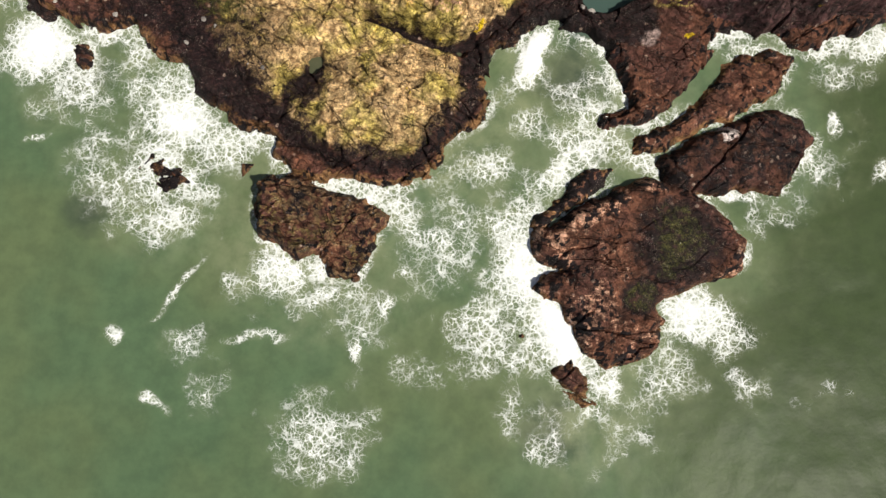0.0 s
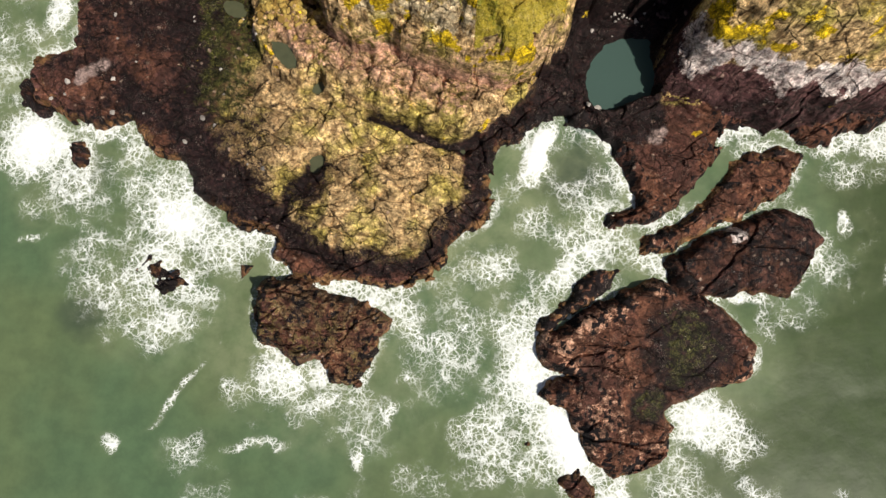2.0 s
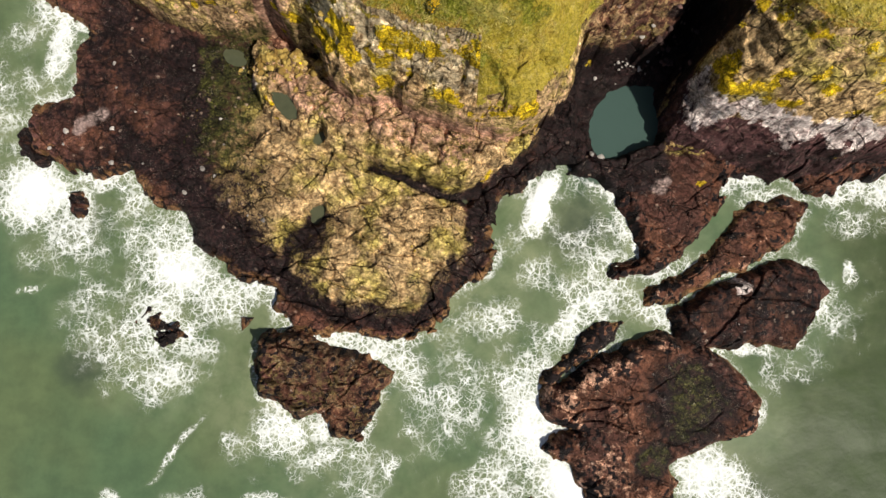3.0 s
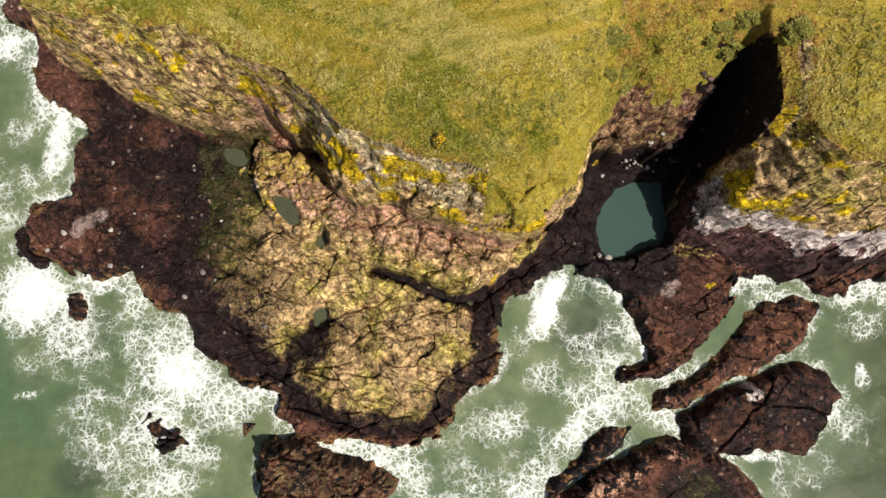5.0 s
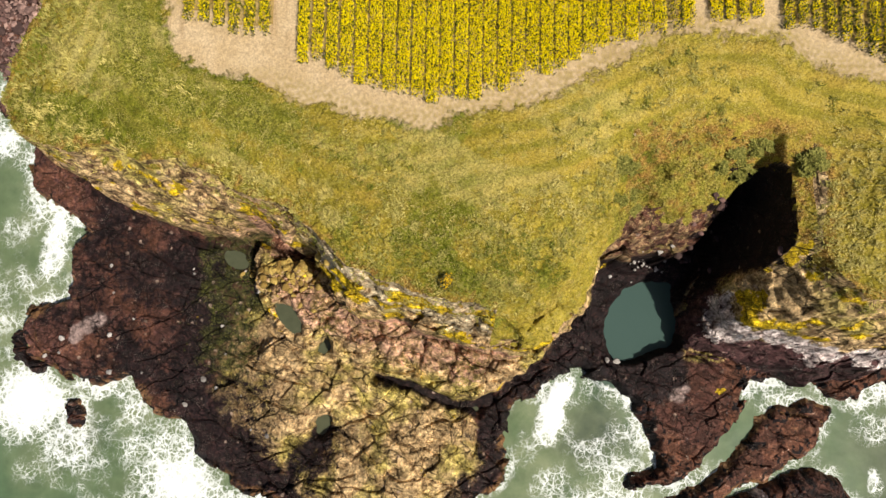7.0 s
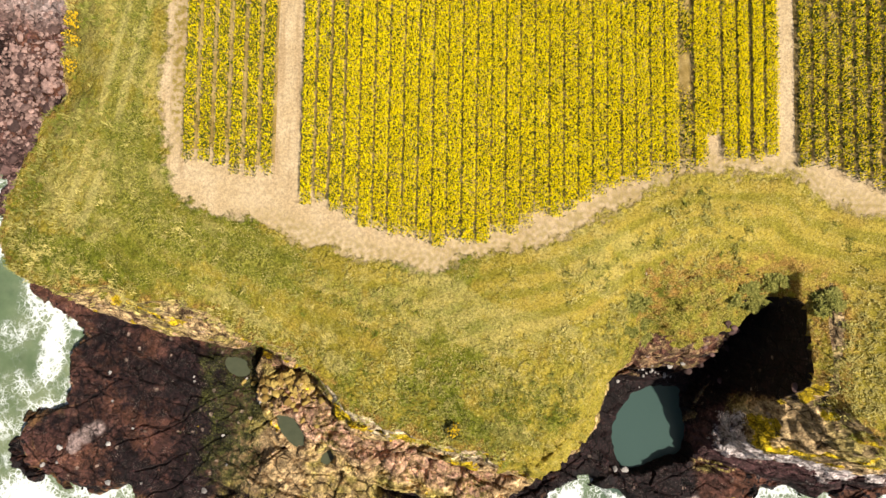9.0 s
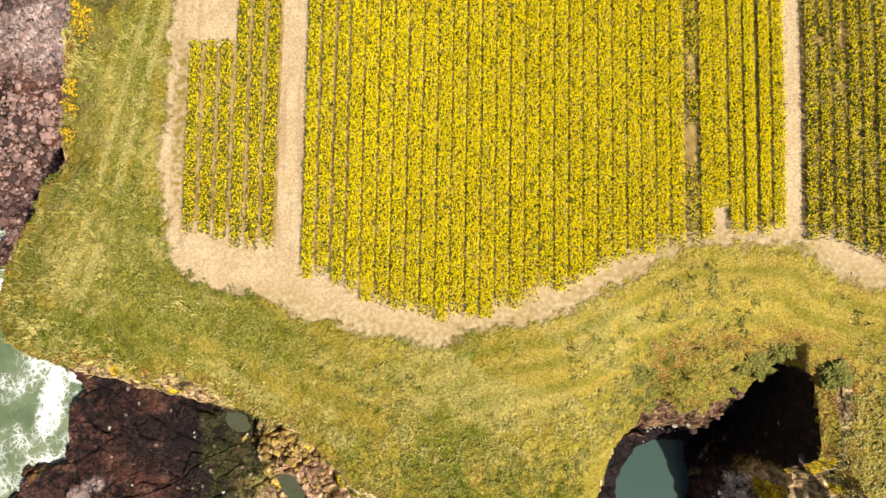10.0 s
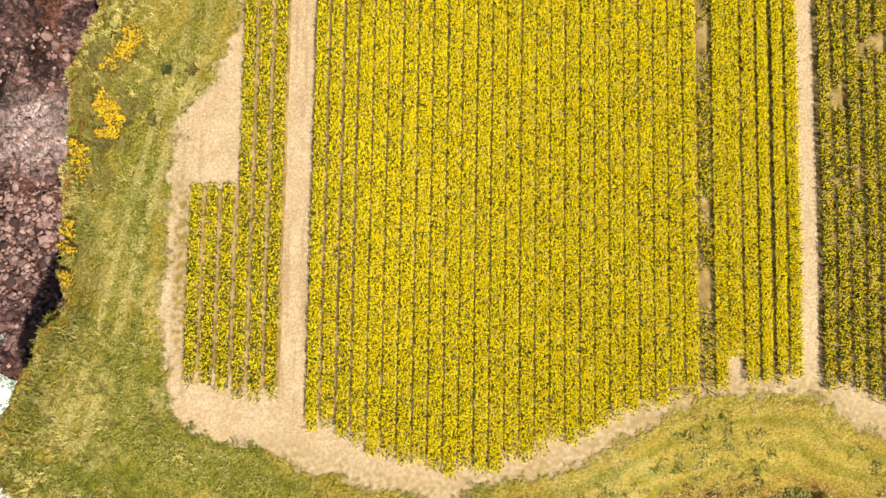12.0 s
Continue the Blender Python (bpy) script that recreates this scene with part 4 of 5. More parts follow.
ROCK_W = [(-31.6, 13.7), (-30.5, 15.8), (-28.8, 15.3), (-26.8, 12.6), (-28.9, 11.7), (-30.9, 12.8)]
ROCK_NW = [(-39.6, 26.9), (-38.6, 27.5), (-37.8, 26.2), (-37.9, 24.6), (-38.9, 24.9)]
SLAB = [(31.9, 26.8), (34.9, 27.1), (37.5, 26.1), (35.8, 22), (31.5, 20), (27.3, 18.5), (23.4, 15.9), (20.1, 15.6), (20.2, 17.1),
        (24.2, 18.5), (27.0, 21.5), (30.1, 25.4)]
JAG_W = [(-46.3, 34.2), (-44.6, 34.6), (-42.3, 32.5), (-41, 30.6), (-42.6, 30.3), (-45, 31.9)]
STUMP = [(7.3, -3.5), (7.8, -2.9), (8.5, -3.3), (8.1, -4)]
SEA_ROCKS = [ISLAND_E, ISLAND_S, STRIP, AWASH, ISLAND_W, ROCK_W, ROCK_NW, SLAB, JAG_W]


def foam_field(x, y):
    """How thick the foam lies: drifts given by hand, and a rim along all rock."""
    wx, wy = x + 1.6 * fbm(x, y, 5, 3, 301), y + 1.6 * fbm(x, y, 5, 3, 307)
    density = np.zeros_like(x)
    for cx, cy, rx, ry, turn, k in FOAM:
        c, s = math.cos(radians(turn)), math.sin(radians(turn))
        dx, dy = wx - cx, wy - cy
        r = np.hypot((c * dx + s * dy) / rx, (-s * dx + c * dy) / ry)
        density = np.maximum(density, 0.95 * k * (1 - step(0.0, 1.3, r)))
    near = inside(x, y, COAST)
    for outline in SEA_ROCKS:
        near = np.maximum(near, inside(x, y, outline))
    rim = (0.36 + 0.55 * fbm(x, y, 6, 3, 311)) * step(-2.0, -0.1, near)
    density = np.maximum(density, rim * (inside(x, y, GULLY_POOL) < -2.5))
    density = np.maximum(density, (0.2 + 0.6 * fbm(x, y, 7, 3, 317)) * step(-10, -2, near) * (1 - 0.55 * step(18, 32, x)) * (inside(x, y, GULLY_POOL) < -2.5))
    return np.clip(density + 0.2 * fbm(x, y, 2.2, 4, 313) * (density > 0.05), 0, 1.5), near


sx = spaced([(-3000, -300, 450), (-300, -60, 24), (-60, -52, 2), (-52, 50, 0.25), (50, 60, 2), (60, 300, 24), (300, 3000, 450)])
sy = spaced([(-3000, -300, 450), (-300, -30, 24), (-30, -24, 2), (-24, 60, 0.25), (60, 108, 3), (108, 700, 60)])
SX, SY = np.meshgrid(sx, sy)
foam, near_rock = foam_field(SX, SY)
milk = np.clip(foam * 0.7 + 0.5 * step(-11, -1, near_rock) * (0.7 + 0.7 * fbm(SX, SY, 7, 3, 321)) * (1 - 0.6 * step(16, 30, SX)), 0, 1) * (inside(SX, SY, GULLY_POOL) < -2)
shoal = np.zeros_like(SX)
for cx, cy, r in ((-37.2, 9.4, 3.2), (14, 24.5, 4.5), (11.0, -12.5, 4.0), (-38, 24, 3)):
    shoal = np.maximum(shoal, 0.8 * (1 - step(0.1, 1.2, np.hypot(SX - cx, SY - cy) / r + 0.4 * fbm(SX, SY, 2.5, 3, 331))))
olive = step(10, 36, SX + 0.25 * SY + 4 * fbm(SX, SY, 12, 3, 335)) * step(-0.5, -6, near_rock)
still = 1.0 * (inside(SX, SY, GULLY_POOL) > -3)
SZ = 0.16 * fbm(SX, SY, 6, 3, 341) * (np.abs(SX) < 60) + 0.12 * np.clip(foam - 0.5, 0, 1) * (1 + fbm(SX, SY, 0.9, 3, 347))
SZ = np.where(inside(SX, SY, GULLY_POOL) > -3, 0.0, SZ)
mx, my = len(sx), len(sy)
sq = np.arange(mx * my).reshape(my, mx)
sea_quads = np.stack([sq[:-1, :-1], sq[:-1, 1:], sq[1:, 1:], sq[1:, :-1]], -1).reshape(-1, 4)
sea = new("water", mesh_of("water", np.stack([SX, SY, SZ], -1).reshape(-1, 3), sea_quads, [SEA],
                           {"foam": foam.ravel(), "milk": milk.ravel(), "olive": olive.ravel(), "shoal": shoal.ravel(), "still": still.ravel()}, True))
tagged(sea, "murky green sea with white lacy surf foam", "sea", kind="structure")


# ---- rocks that stand in the sea ----
def spot(x, y, places, w):
    """Patches (x, y, radius): 1 inside, ragged."""
    out = np.zeros_like(x)
    for a, b, r in places:
        out = np.maximum(out, 1 - step(0.6, 1.1, np.hypot(x - a, y - b) / r + 0.5 * w))
    return out


def sea_rock(outline, top, label, spacing=0.14, tan=0.0, dark=0.0, mussel=0.3, weed=None, seed=0, steep=1.2, rise=0.3, lean=(0, 0), grow=0.4, rosy=0.25, bright=()):
    """A rock in the sea: an uneven jointed top inside an outline, falling below the water all round."""
    xs, ys = [p[0] for p in outline], [p[1] for p in outline]
    ax = np.arange(min(xs) - 2, max(xs) + 2, spacing)
    ay = np.arange(min(ys) - 2, max(ys) + 2, spacing)
    x, y = np.meshgrid(ax, ay)
    w1, w2 = fbm(x, y, 2.4, 4, seed + 1), fbm(x, y, 0.9, 3, seed + 7)
    d = inside(x, y, outline) + grow + 0.5 * w1 + 0.28 * w2
    cx, cy = sum(xs) / len(xs), sum(ys) / len(ys)
    h = -1.2 + (1.2 + top) * step(-0.8, steep, d) ** 0.8 + 0.2 * top * np.clip(d / 4, 0, 1) + lean[0] * (x - cx) + lean[1] * (y - cy)
    h += step(-0.6, 0.3, d) * crag(x, y, seed + 11, rise * 2.2)
    h += 0.25 * w1
    weedy = np.zeros_like(x)
    if weed:
        for wx, wy, r in weed:
            weedy = np.maximum(weedy, 1 - step(0.35, 1.1, np.hypot(x - wx, y - wy) / r + 0.35 * w1))
        h = h * (1 - 0.75 * weedy) + (0.75 * weedy) * (top * 0.75 + 0.05 * w2)
    n, m = len(ax), len(ay)
    q = np.arange(n * m).reshape(m, n)
    f = np.stack([q[:-1, :-1], q[:-1, 1:], q[1:, 1:], q[1:, :-1]], -1).reshape(-1, 4)
    f = f[h.ravel()[f].max(1) > -0.7]
    used = np.unique(f)
    back = np.full(n * m, -1)
    back[used] = np.arange(len(used))
    mask = {"tan": np.clip(tan + 0.25 * w1, 0, 1), "dark": np.clip(dark + 0.3 * w1 + 1.0 * weedy, 0, 1), "grey": 0 * x, "lichen": 0 * x, "plum": 0 * x,
            "weed": 0.75 * np.clip(weedy * 1.6 - 0.9, 0, 1), "pale": np.clip(0.12 + spot(x, y, bright, w2), 0, 1), "mussel": mussel_bed(x, y, np.clip(mussel * (0.55 + 0.9 * step(3.0, 0.8, d)) + 0.25 * w1 - 0.7 * weedy, 0, 1)), "fringe": 0.5 * step(0.8, 0.4, h) + 0.15, "wet": 0.4 + 0 * x, "beach": 0 * x, "sand": 0 * x, "rose": np.clip(rosy + 0.4 * w1 - weedy, 0, 1)}
    v = np.stack([x, y, h], -1).reshape(-1, 3)[used]
    ob = new("sea_rock", mesh_of("sea_rock", v, back[f], [ROCK], {k: a.ravel()[used] for k, a in mask.items()}))
    return tagged(ob, label, "rock", "rocks in the sea")


sea_rock(ISLAND_S, 1.7, "large red-brown sea rock with mussels and a dark weedy hollow", mussel=0.24, weed=[(24, 5.8, 6.4), (20, 0.6, 2.8)], seed=400, rosy=0.38, rise=0.22)
sea_rock(STRIP, 0.7, "narrow strip of mussel-covered red rock", mussel=0.42, seed=420, grow=0.1)
sea_rock(AWASH, 0.6, "low red rock awash in surf", dark=0.2, mussel=0.1, seed=430)
sea_rock(ISLAND_E, 1.3, "long dark brown sea rock fringed with surf", dark=0.55, mussel=0.2, seed=440, rise=0.2, grow=0.75, bright=[(29.5, 17.5, 1.0)])
sea_rock(ISLAND_W, 1.9, "dark brown blocky sea rock with an ochre side", dark=0.4, tan=0.4, mussel=0.2, seed=450, lean=(-0.06, 0.12), rise=0.6, grow=0.35)
sea_rock(ROCK_W, 1.0, "small black mussel-covered rock in white surf", dark=0.5, mussel=0.5, seed=460, steep=2.2, rise=0.7)
sea_rock(ROCK_NW, 0.9, "small dark red rock in white surf", dark=0.4, mussel=0.4, seed=470)
sea_rock(SLAB, 0.8, "red tidal slab split from the shore by a channel", mussel=0.15, seed=480, grow=0.3, rosy=0.2, rise=0.24)
sea_rock(JAG_W, 0.8, "jagged black rock at the edge of the ledge", dark=0.7, mussel=0.4, seed=490, rise=0.8)
sea_rock(STUMP, 0.4, "small rock breaking through white surf", dark=0.3, mussel=0.2, seed=495, grow=0.2)


# ---- pools left on the rock ----
def pool_material():
    g = Graph("still pool water")
    return g.done(g.mix(g.noise(1.2, 4), (0.045, 0.052, 0.03), (0.095, 0.1, 0.06)), 0.04, g.bump(g.noise(3.0, 2), 0.01, 0.3), 0.25)


POOL = pool_material()
for outline, level in POOL_LEVELS:
    cx, cy = sum(p[0] for p in outline) / len(outline), sum(p[1] for p in outline) / len(outline)
    ring = [(cx + (px - cx) * 1.2, cy + (py - cy) * 1.2, level) for px, py in outline]
    n = len(ring)
    v = ring + [(cx, cy, level)]
    pool = new("rock_pool", mesh_of("rock_pool", v, [(i, (i + 1) % n, n) for i in range(n)], [POOL], None, True))
    tagged(pool, "still grey-green pool of water on the rock ledge", "rock pool", "rock pools")


# ---- flower field ----
def leaf_material():
    g = Graph("daffodil leaves")
    c = g.mix(g.island(), (0.024, 0.042, 0.005), (0.12, 0.135, 0.016))
    return g.done(c, 0.8, None, 0.05)


def blossom_material():
    g = Graph("yellow blossom")
    c = g.mix(g.island(), (0.68, 0.5, 0.002), (0.88, 0.72, 0.006))
    return g.done(c, 0.9, None, 0.0)


def soil_material():
    g = Graph("ridged soil")
    mid, fine = g.noise(0.7, 5, 0.7), g.noise(10, 4, 0.75)
    c = g.mix(g.ramp(mid, 0.35, 0.65), (0.25, 0.165, 0.045), (0.42, 0.3, 0.12))
    c = g.times(c, g.grey(fine, 0.6, 1.3))
    return g.done(c, 0.95, g.bump(fine, 0.05, 0.7), 0.1)


LEAF, BLOSSOM, SOIL = leaf_material(), blossom_material(), soil_material()
rng = np.random.default_rng(7)
SLANT = 0.026


def blades(places, length, width, lean, rng):
    """Two-triangle blades that stand at the places and lean any way."""
    n = len(places)
    a = rng.uniform(0, 2 * np.pi, n)
    L = length * rng.uniform(0.6, 1.3, n)
    lo = lean * rng.uniform(0.3, 1.2, n)
    side = np.stack([-np.sin(a), np.cos(a), np.zeros(n)], 1) * (width * rng.uniform(0.7, 1.3, n))[:, None]
    fwd = np.stack([np.cos(a), np.sin(a), np.zeros(n)], 1)
    up = np.array([0, 0, 1.0])
    mid = places + fwd * (0.4 * lo * L)[:, None] + up * (0.6 * L)[:, None]
    tip = places + fwd * (lo * L)[:, None] + up * (0.85 * L)[:, None]
    v = np.stack([places - side * 0.5, places + side * 0.5, mid + side * 0.6, mid - side * 0.6, tip], 1).reshape(-1, 3)
    k = np.arange(n)[:, None] * 5
    f = np.concatenate([k + [0, 1, 2], k + [0, 2, 3], k + [3, 2, 4]])
    return v, f


def flowers(places, size, rng):
    """Little three-sided heads, tilted, with a raised middle."""
    n = len(places)
    r = size * rng.uniform(0.7, 1.3, n)
    a0 = rng.uniform(0, 2 * np.pi, n)
    tx, ty = rng.normal(0, 0.35, n), rng.normal(0, 0.35, n)
    pts = [places + np.stack([0 * r, 0 * r, 0.4 * r], 1)]
    for k in range(3):
        a = a0 + k * 2 * np.pi / 3
        dx, dy = r * np.cos(a), r * np.sin(a)
        pts.append(places + np.stack([dx, dy, dx * tx + dy * ty], 1))
    v = np.stack(pts, 1).reshape(-1, 3)
    k = np.arange(n)[:, None] * 4
    f = np.concatenate([k + [0, 1 + i, 1 + (i + 1) % 3] for i in range(3)])
    return v, f


def ground_z(x, y):
    return plateau(x, y)


def crop_row(x0, y0, y1, bloom, thin, seed, spread):
    """One ridge of daffodils that runs inland from y0 to y1."""
    r = np.random.default_rng(seed)
    row = empty("flower_row", (x0, y0, float(ground_z(np.array(x0), np.array(y0)))))
    length = y1 - y0
    base = np.array([x0, y0, 0.0])

    def local(p):
        gxy = p[:, :2] + base[:2]
        p[:, 0] += SLANT * p[:, 1]
        p[:, 2] += ground_z(gxy[:, 0] + SLANT * p[:, 1], gxy[:, 1]) - row.location.z
        return p

    # The ridge of soil.
    ys = np.arange(0.7 + r.uniform(0, 0.6), length + 0.01, 0.8)
    prof = np.array([(-0.55, 0.012), (-0.34, 0.10), (0.34, 0.10), (0.55, 0.012)])
    v = np.stack([np.tile(prof[:, 0], len(ys)), np.repeat(ys, 4), np.tile(prof[:, 1], len(ys)) + 0.0], 1)
    v[:, 0] += r.normal(0, 0.02, len(v))
    v = local(v)
    k = (np.arange(len(ys) - 1) * 4)[:, None]
    f = np.concatenate([k + [i, i + 1, i + 5, i + 4] for i in range(3)])
    child("soil_ridge", mesh_of("soil_ridge", v, f, [SOIL], None, True), row)

    def scatter(per_metre, spread):
        n = int(per_metre * length)
        y = r.uniform(0, length, n)
        x = r.uniform(-0.5, 0.5, n) * spread + r.normal(0, 0.03, n)
        keep = (fbm(y, x * 2 + seed * 3.7, 2.6, 3, seed) * 0.9 + 0.55) > thin * r.uniform(0.3, 1.0, n) - (0.5 if thin < 0.15 else 0.0)
        keep &= y > r.exponential(0.35, n) * (0.4 + 1.2 * (seed % 3))
        return np.stack([x, y, np.full(n, 0.1)], 1)[keep]

    v, f = blades(scatter(95, spread), 0.36, 0.045, 0.7, r)
    child("foliage", mesh_of("foliage", local(v), f, [LEAF]), row)
    p = scatter(195 * bloom, spread)
    p[:, 2] += r.uniform(0.22, 0.38, len(p))
    v, f = flowers(p, 0.05, r)
    child("blossoms", mesh_of("blossoms", local(v), f, [BLOSSOM]), row)
    return row


def crop_end(x):
    return float(np.interp(x, [p[0] for p in CROP_END], [p[1] for p in CROP_END]))


FIELD_TOP = 94.0
blocks_of_rows = [(-21.0, -14.2, 6, 0.46, 0.1, 0.8, "green flower row only partly in bloom"),
                  (-12.4, 22.7, 33, 1.0, 0.0, 0.93, "dense row of bright yellow daffodils in bloom"),
                  (24.0, 38.7, 14, 0.36, 0.2, 0.8, "dark green flower row with scattered yellow blooms")]
for left, right, count, bloom, thin, spread, label in blocks_of_rows:
    pitch_x = (right - left) / count
    for i in range(count):
        xr = left + pitch_x * (i + 0.5)
        b, th, wide = bloom, thin, spread
        if count == 33:
            if i in (0, 1, 2):
                b, th, wide = 0.72, 0.14, 0.82
            if i == 26:
                b, th, wide = 0.34, 0.6, 0.85
            if i in (30, 31):
                wide = 0.76
        y1 = FIELD_TOP
        if count == 6 and i < 3:
            y1 = 72.3
        y0 = crop_end(xr) + rng.uniform(-0.4, 0.4)
        if i == 28 and count == 33:
            y0 += 1.8
        row = crop_row(xr, y0, y1, b, th, 1000 + int(xr * 10), wide)
        tagged(row, label, "flower row", "rows of the flower field")

# ---- long grass on the cliff top ----
def grass_material():
    g = Graph("long grass")
    c = g.mix(g.attr("tone"), (0.13, 0.145, 0.013), (0.54, 0.45, 0.14))
    c = g.times(c, g.grey(g.island(), 0.7, 1.25))
    return g.done(c, 0.8, None, 0.15)


GRASS = grass_material()
n_try = 17000
px, py = rng.uniform(-36, 40, n_try), rng.uniform(35, 90, n_try)
dens = fbm(px, py, 5, 3, 501)
off_track = inside(px, py, TRACK_OUT)
mown_here = step(-7.0, -5, off_track) * np.where(px > 3, 1.0, 0.5)
ok = (inside(px, py, EDGE) > -1.0) & (off_track < -0.5 + 0.5 * fbm(px, py, 1.2, 2, 503)) & (dens + rng.uniform(-0.5, 0.5, n_try) > -0.15 + 0.5 * mown_here)
px, py = px[ok], py[ok]
BLADES = 14
tone = np.clip(0.5 + 0.7 * fbm(px, py, 4, 3, 511) + rng.normal(0, 0.22, len(px)), 0, 1)
spread_x, spread_y = rng.normal(0, 0.13, (2, len(px) * BLADES))
bx0, by0 = np.repeat(px, BLADES) + spread_x, np.repeat(py, BLADES) + spread_y
pz = land_height(bx0, by0)[0]
v, f = blades(np.stack([bx0, by0, pz - 0.03], 1), 0.25, 0.045, 1.3, rng)
tagged(new("grass", mesh_of("grass", v, f, [GRASS], {"tone": np.repeat(np.repeat(tone, BLADES), 5)})), "tussocky yellow-green grass on the cliff top", "grass", kind="stuff")


# ---- loose stones ----
def stone_material(name, dark, light):
    g = Graph(name)
    info = g.t.nodes.new("ShaderNodeObjectInfo")
    mid, fine = g.noise(2.2, 5, 0.7), g.noise(14, 4, 0.75)
    c = g.mix(info.outputs["Random"], dark, light)
    c = g.times(c, g.grey(g.ramp(mid, 0.3, 0.7), 0.7, 1.3))
    c = g.times(c, g.grey(g.ramp(fine, 0.3, 0.7), 0.75, 1.2))
    return g.done(c, 0.85, g.bump(g.math("ADD", mid, g.math("MULTIPLY", fine, 0.4)), 0.06, 0.8), 0.25)


def stone_mesh(seed, mat):
    """A broken, angular stone about one metre across."""
    bm = bmesh.new()
    bmesh.ops.create_icosphere(bm, subdivisions=2, radius=0.5)
    r = random.Random(seed)
    planes = [(Vector((r.gauss(0, 1), r.gauss(0, 1), r.gauss(0, 1))).normalized(), r.uniform(0.26, 0.42)) for _ in range(9)]
    for v in bm.verts:
        for n, d in planes:
            over = v.co.dot(n) - d
            if over > 0:
                v.co -= n * over
        v.co += 0.03 * noise.noise_vector(v.co * 3 + Vector((seed, 0, 0)))
        v.co.z *= 0.75
    me = bpy.data.meshes.new("stone")
    bm.to_mesh(me)
    bm.free()
    me.materials.append(mat)
    return me


BEACH_STONE = stone_material("pink-grey beach stone", (0.045, 0.023, 0.022), (0.42, 0.265, 0.225))
DARK_STONE = stone_material("dark wet stone", (0.05, 0.03, 0.027), (0.16, 0.09, 0.08))
CLIFF_STONE = stone_material("ochre fallen stone", (0.2, 0.12, 0.03), (0.5, 0.36, 0.1))
GREY_STONE = stone_material("pale gully stone", (0.1, 0.09, 0.085), (0.5, 0.46, 0.43))
SHAPES = {m.name: [stone_mesh(k * 31 + i, m) for i in range(6)] for k, m in enumerate((BEACH_STONE, DARK_STONE, CLIFF_STONE, GREY_STONE))}


def strew(count, place, sizes, mat, name, label, group, seed):
    """Single stones strewn over the land where place() puts them."""
    r = np.random.default_rng(seed)
    pts = np.array([place(r) for _ in range(count)])
    zs = land_height(pts[:, 0], pts[:, 1])[0]
    for i, ((x, y), z) in enumerate(zip(pts, zs)):
        size = sizes[0] + (sizes[1] - sizes[0]) * r.random() ** 2.2
        ob = new(name, SHAPES[mat.name][i % 6])
        ob.matrix_world = pose(x, y, z + 0.12 * size, r.uniform(-20, 20), r.uniform(-20, 20), r.uniform(0, 360)) @ Matrix.Diagonal((size * r.uniform(0.8, 1.3), size, size * r.uniform(0.7, 1.1), 1))
        tagged(ob, label, "stone", group)


strew(200, lambda r: (r.uniform(-50, -36.6), 71 + 5 * r.normal(0, 0.62)), (0.4, 1.3), BEACH_STONE, "boulder", "angular pink-grey boulder on the beach", "boulders on the beach", 21)
strew(60, lambda r: (r.uniform(-49, -36.6), r.uniform(58, 70)), (0.5, 2.0), DARK_STONE, "boulder", "dark wet boulder on the rocky beach", "dark boulders on the beach", 22)
strew(30, lambda r: (r.uniform(-50, -38), r.uniform(83, 93)), (0.4, 1.6), BEACH_STONE, "boulder", "angular pink-grey boulder on the beach", "boulders on the beach", 23)
strew(150, lambda r: (-16.6 + 2.2 * r.normal() + 0.9, 39.8 - 1.5 * abs(r.normal()) + 1.2), (0.25, 0.95), CLIFF_STONE, "stone", "ochre fallen stone at the cliff foot", "fallen stones", 24)
strew(26, lambda r: (18.6 + 1.5 * r.normal(), 40.6 + 0.7 * r.normal()), (0.2, 0.55), GREY_STONE, "stone", "pale stone on the gully floor", "stones in the gully", 25)
strew(40, lambda r: (r.uniform(20, 25.5), r.uniform(40, 46)), (0.3, 1.0), DARK_STONE, "stone", "dark stone on the gully floor", "dark stones in the gully", 26)
strew(30, lambda r: (r.uniform(-42, -18), r.uniform(24, 42)), (0.25, 0.7), GREY_STONE, "stone", "pale loose stone on the tidal ledge", "stones on the ledge", 27)
strew(4, lambda r: (r.uniform(14.8, 16.2), r.uniform(30.9, 31.8)), (0.7, 1.1), GREY_STONE, "stone", "pale stone beside the gully pool", "stones by the pool", 28)


# Small beach stones, too many to count.
pr = np.random.default_rng(31)
n_small = 2600
ico = np.array([(0, 0, 1), (0.9, 0, 0.2), (0.1, 0.85, 0.1), (-0.8, 0.1, 0.15), (0, -0.9, 0.25), (0.5, 0.5, -0.6), (-0.5, -0.4, -0.6)])
ico_faces = np.array([(0, 1, 2), (0, 2, 3), (0, 3, 4), (0, 4, 1), (1, 5, 2), (2, 5, 3), (3, 6, 4), (4, 6, 1), (1, 6, 5), (3, 5, 6)])
sx1, sy1 = pr.uniform(-50, -36.5, n_small), np.where(pr.random(n_small) < 0.7, pr.normal(71.5, 4.0, n_small), pr.uniform(57, 93, n_small))
sz1 = land_height(sx1, sy1)[0]
turn1, size1 = pr.uniform(0, 6.28, n_small), pr.uniform(0.12, 0.34, n_small)
c1, s1 = np.cos(turn1)[:, None], np.sin(turn1)[:, None]
shape1 = ico[None] * pr.uniform(0.7, 1.3, (n_small, 7, 1)) * size1[:, None, None]
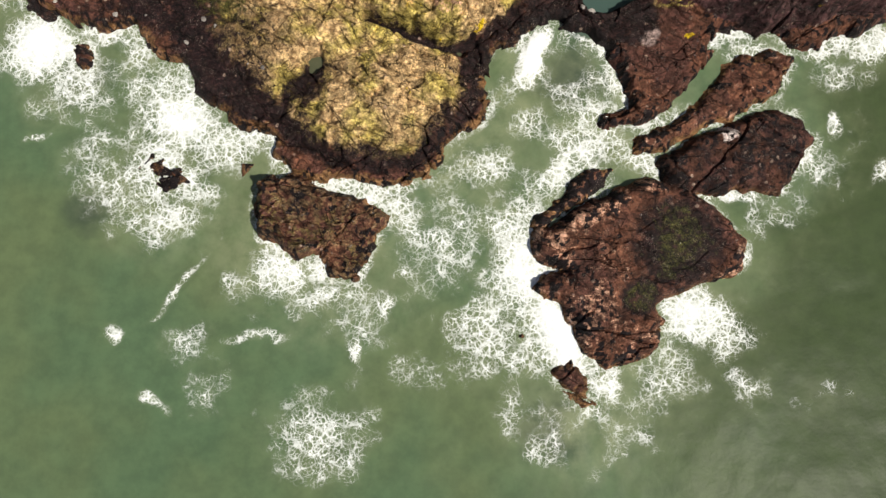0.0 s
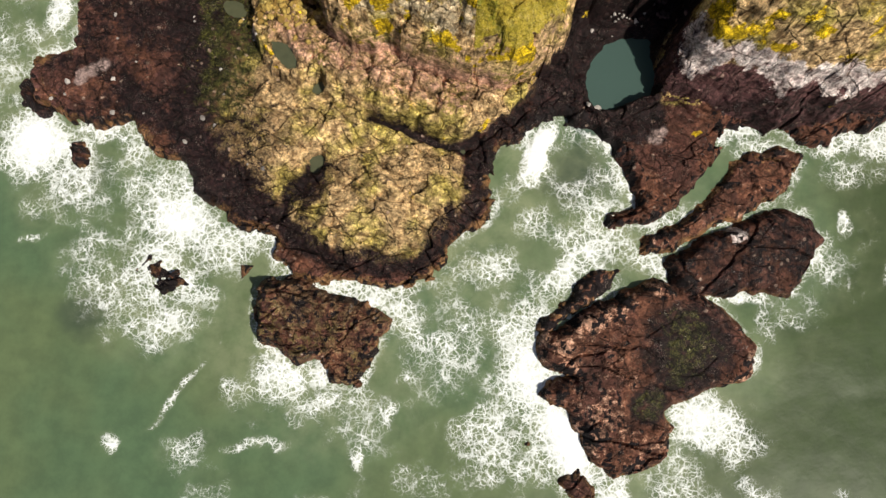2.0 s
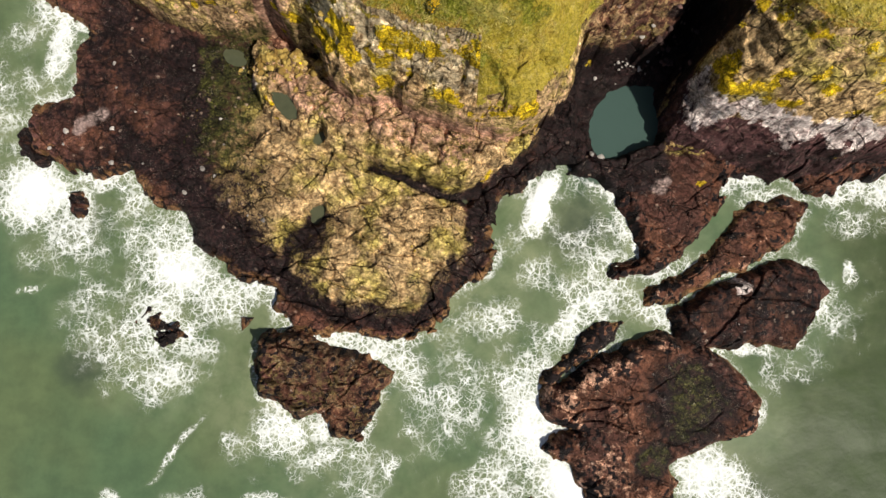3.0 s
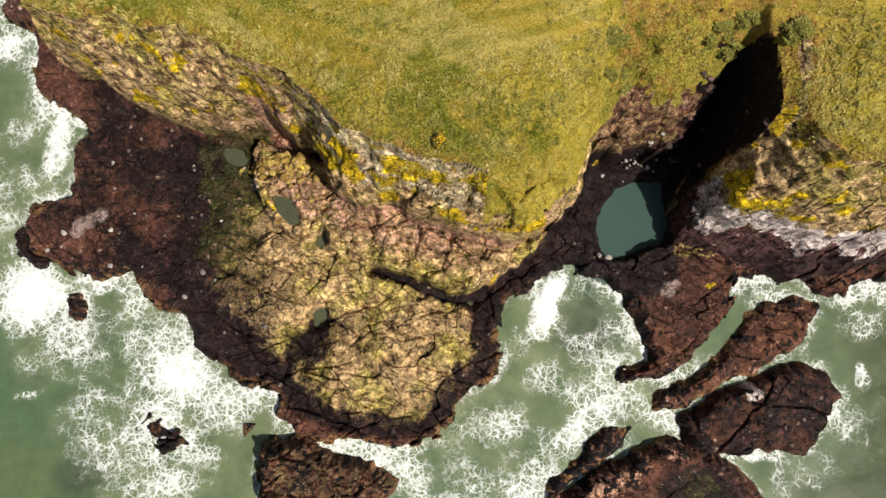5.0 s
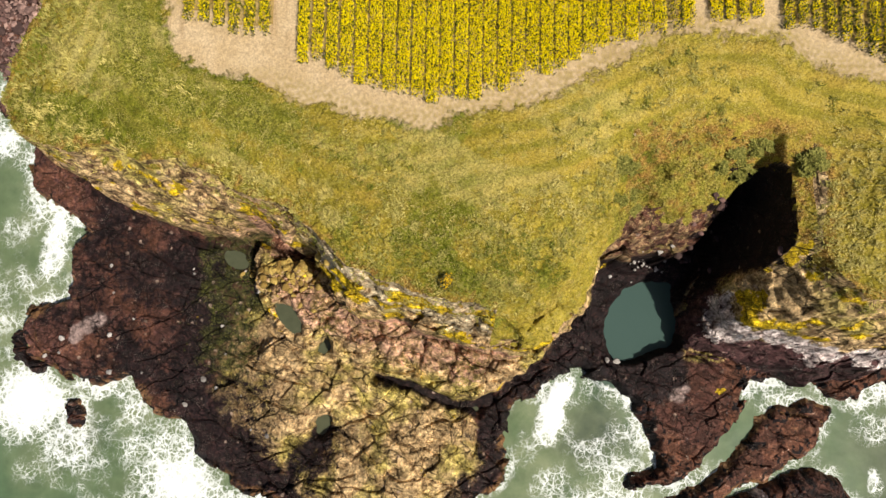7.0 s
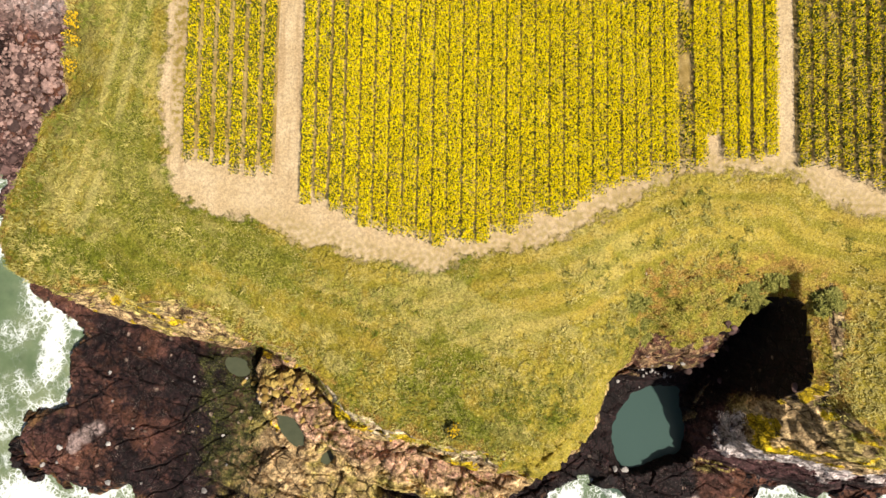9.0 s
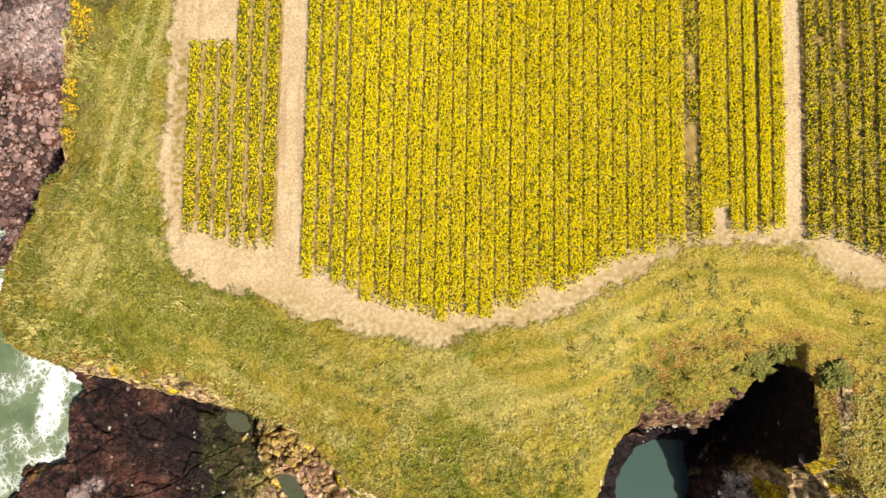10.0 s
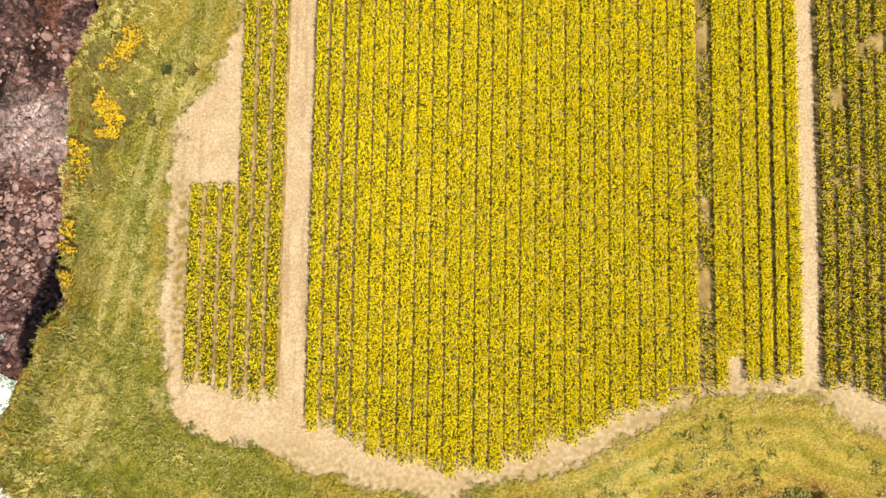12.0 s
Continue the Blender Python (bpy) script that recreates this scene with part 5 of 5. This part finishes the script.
pebbles = np.stack([shape1[..., 0] * c1 - shape1[..., 1] * s1 + sx1[:, None], shape1[..., 0] * s1 + shape1[..., 1] * c1 + sy1[:, None],
                    shape1[..., 2] * 0.7 + sz1[:, None] + 0.05], -1).reshape(-1, 3)


def pebble_material():
    g = Graph("pink-grey pebbles")
    c = g.mix(g.island(), (0.045, 0.024, 0.023), (0.42, 0.27, 0.23))
    return g.done(g.times(c, g.grey(g.noise(9, 4), 0.7, 1.3)), 0.85, None, 0.2)


tagged(new("beach_stones", mesh_of("beach_stones", pebbles, (np.arange(n_small)[:, None, None] * 7 + ico_faces[None]).reshape(-1, 3), [pebble_material()])),
       "small pink-grey stones strewn over the beach", "stones", kind="stuff")


# ---- gorse and scrub on the cliff top ----
def plain_leaf(name, dark, light):
    g = Graph(name)
    return g.done(g.mix(g.island(), dark, light), 0.75, None, 0.2)


GORSE_FLOWER = plain_leaf("gorse blossom", (0.5, 0.28, 0.004), (0.75, 0.5, 0.01))
GORSE_LEAF = plain_leaf("gorse leaves", (0.06, 0.06, 0.012), (0.2, 0.16, 0.04))
SCRUB_LEAF = plain_leaf("scrub leaves", (0.1, 0.09, 0.015), (0.26, 0.21, 0.05))
GULLY_LEAF = plain_leaf("gully scrub leaves", (0.1, 0.11, 0.015), (0.36, 0.33, 0.08))
WOOD = plain_leaf("woody stems", (0.08, 0.05, 0.03), (0.14, 0.09, 0.05))


def bush(x, y, radius, high, bloom, seed, name, label, leaf, category):
    """A low bush: stems, a lumpy crown of leaf sprays, and blossom on its top."""
    r = np.random.default_rng(seed)
    z = float(land_height(np.array([x]), np.array([y]))[0][0])
    root = empty(name, (x, y, z))
    tops = [(r.normal(0, radius * 0.45), r.normal(0, radius * 0.45), radius * r.uniform(0.35, 0.6), high * r.uniform(0.6, 1.0)) for _ in range(7)]
    n = int(900 * radius * radius) + 120
    pick = r.integers(0, 7, n)
    a, u = r.uniform(0, 2 * np.pi, n), np.sqrt(r.random(n))
    t = np.array(tops)[pick]
    p = np.stack([t[:, 0] + t[:, 2] * u * np.cos(a), t[:, 1] + t[:, 2] * u * np.sin(a), t[:, 3] * np.sqrt(np.clip(1 - (u * 0.9) ** 2, 0, 1)) * r.uniform(0.65, 1.0, n)], 1)
    v, f = blades(p - [0, 0, 0.12], 0.24, 0.09, 1.2, r)
    child("foliage", mesh_of("foliage", v, f, [leaf]), root)
    if bloom:
        q = p[r.random(n) < bloom] + [0, 0, 0.1]
        q = np.repeat(q, 2, 0) + r.normal(0, 0.06, (len(q) * 2, 3))
        v, f = flowers(q, 0.085, r)
        child("blossoms", mesh_of("blossoms", v, f, [GORSE_FLOWER]), root)
    stems = np.array([(tx * 0.2, ty * 0.2, -0.05) for tx, ty, _, _ in tops])
    ends = np.array([(tx, ty, tz * 0.6) for tx, ty, _, tz in tops])
    v = np.concatenate([np.stack([s0 + [0.03, 0, 0], s0 + [-0.015, 0.026, 0], s0 + [-0.015, -0.026, 0], e]) for s0, e in zip(stems, ends)])
    k = np.arange(len(tops))[:, None] * 4
    child("stems", mesh_of("stems", v, np.concatenate([k + [0, 1, 3], k + [1, 2, 3], k + [2, 0, 3]]), [WOOD]), root)
    return tagged(root, label, category, "bushes on the cliff top")


for x, y, radius, bloom in ((-24.7, 82.8, 0.8, 0.9), (-25.6, 81.9, 0.8, 0.6), (-26.4, 81.2, 0.7, 0.25), (-27.0, 78.4, 0.6, 0.8), (-26.5, 77.4, 0.9, 0.9), (-26.1, 76.6, 0.8, 0.8),
                            (-29.3, 75.0, 0.7, 0.8), (-29.2, 73.8, 0.8, 0.6), (-28.4, 73.0, 0.7, 0.35), (-29.9, 69.4, 0.6, 0.8), (-29.9, 67.6, 0.6, 0.6), (-30.0, 65.9, 0.5, 0.7),
                            (-1.3, 38.5, 0.4, 0.6)):
    bush(x, y, radius, 0.9, 0.4 * bloom, int(1000 + 10 * y), "gorse_bush", "gorse bush covered in orange-yellow blossom", GORSE_LEAF, "bush")
for i in range(26):
    a, u = rng.uniform(0, 6.28), math.sqrt(rng.random())
    bx, by = -27.4 + 2.6 * u * math.cos(a), 77.5 + 5.2 * u * math.sin(a)
    bush(bx, by, rng.uniform(0.4, 0.9), 0.3, 0, 3000 + i, "scrub_bush", "low green-brown scrub bush without flowers", SCRUB_LEAF if i % 3 else GORSE_LEAF, "bush")
for i in range(34):
    bx, by = (rng.uniform(12.2, 15), rng.uniform(44, 48.5)) if i < 10 else (rng.uniform(20.5, 24.8), rng.uniform(47.2, 49.6)) if i < 26 else (rng.uniform(26, 27.6), rng.uniform(46.6, 48.6))
    bush(bx, by, rng.uniform(0.3, 0.65), 0.3, 0, 5000 + i, "scrub_bush", "low green scrub at the head of the gully", GULLY_LEAF, "bush")
for i, (x, y) in enumerate(((-22.5, 80.7), (-20.6, 80.5), (-23.4, 77.1))):
    bush(x, y, 0.28, 0.35, 0, 4000 + i, "shrub", "small dark green shrub alone in mown grass", plain_leaf("dark shrub leaves", (0.03, 0.045, 0.01), (0.09, 0.1, 0.03)) if i == 0 else GORSE_LEAF, "shrub")
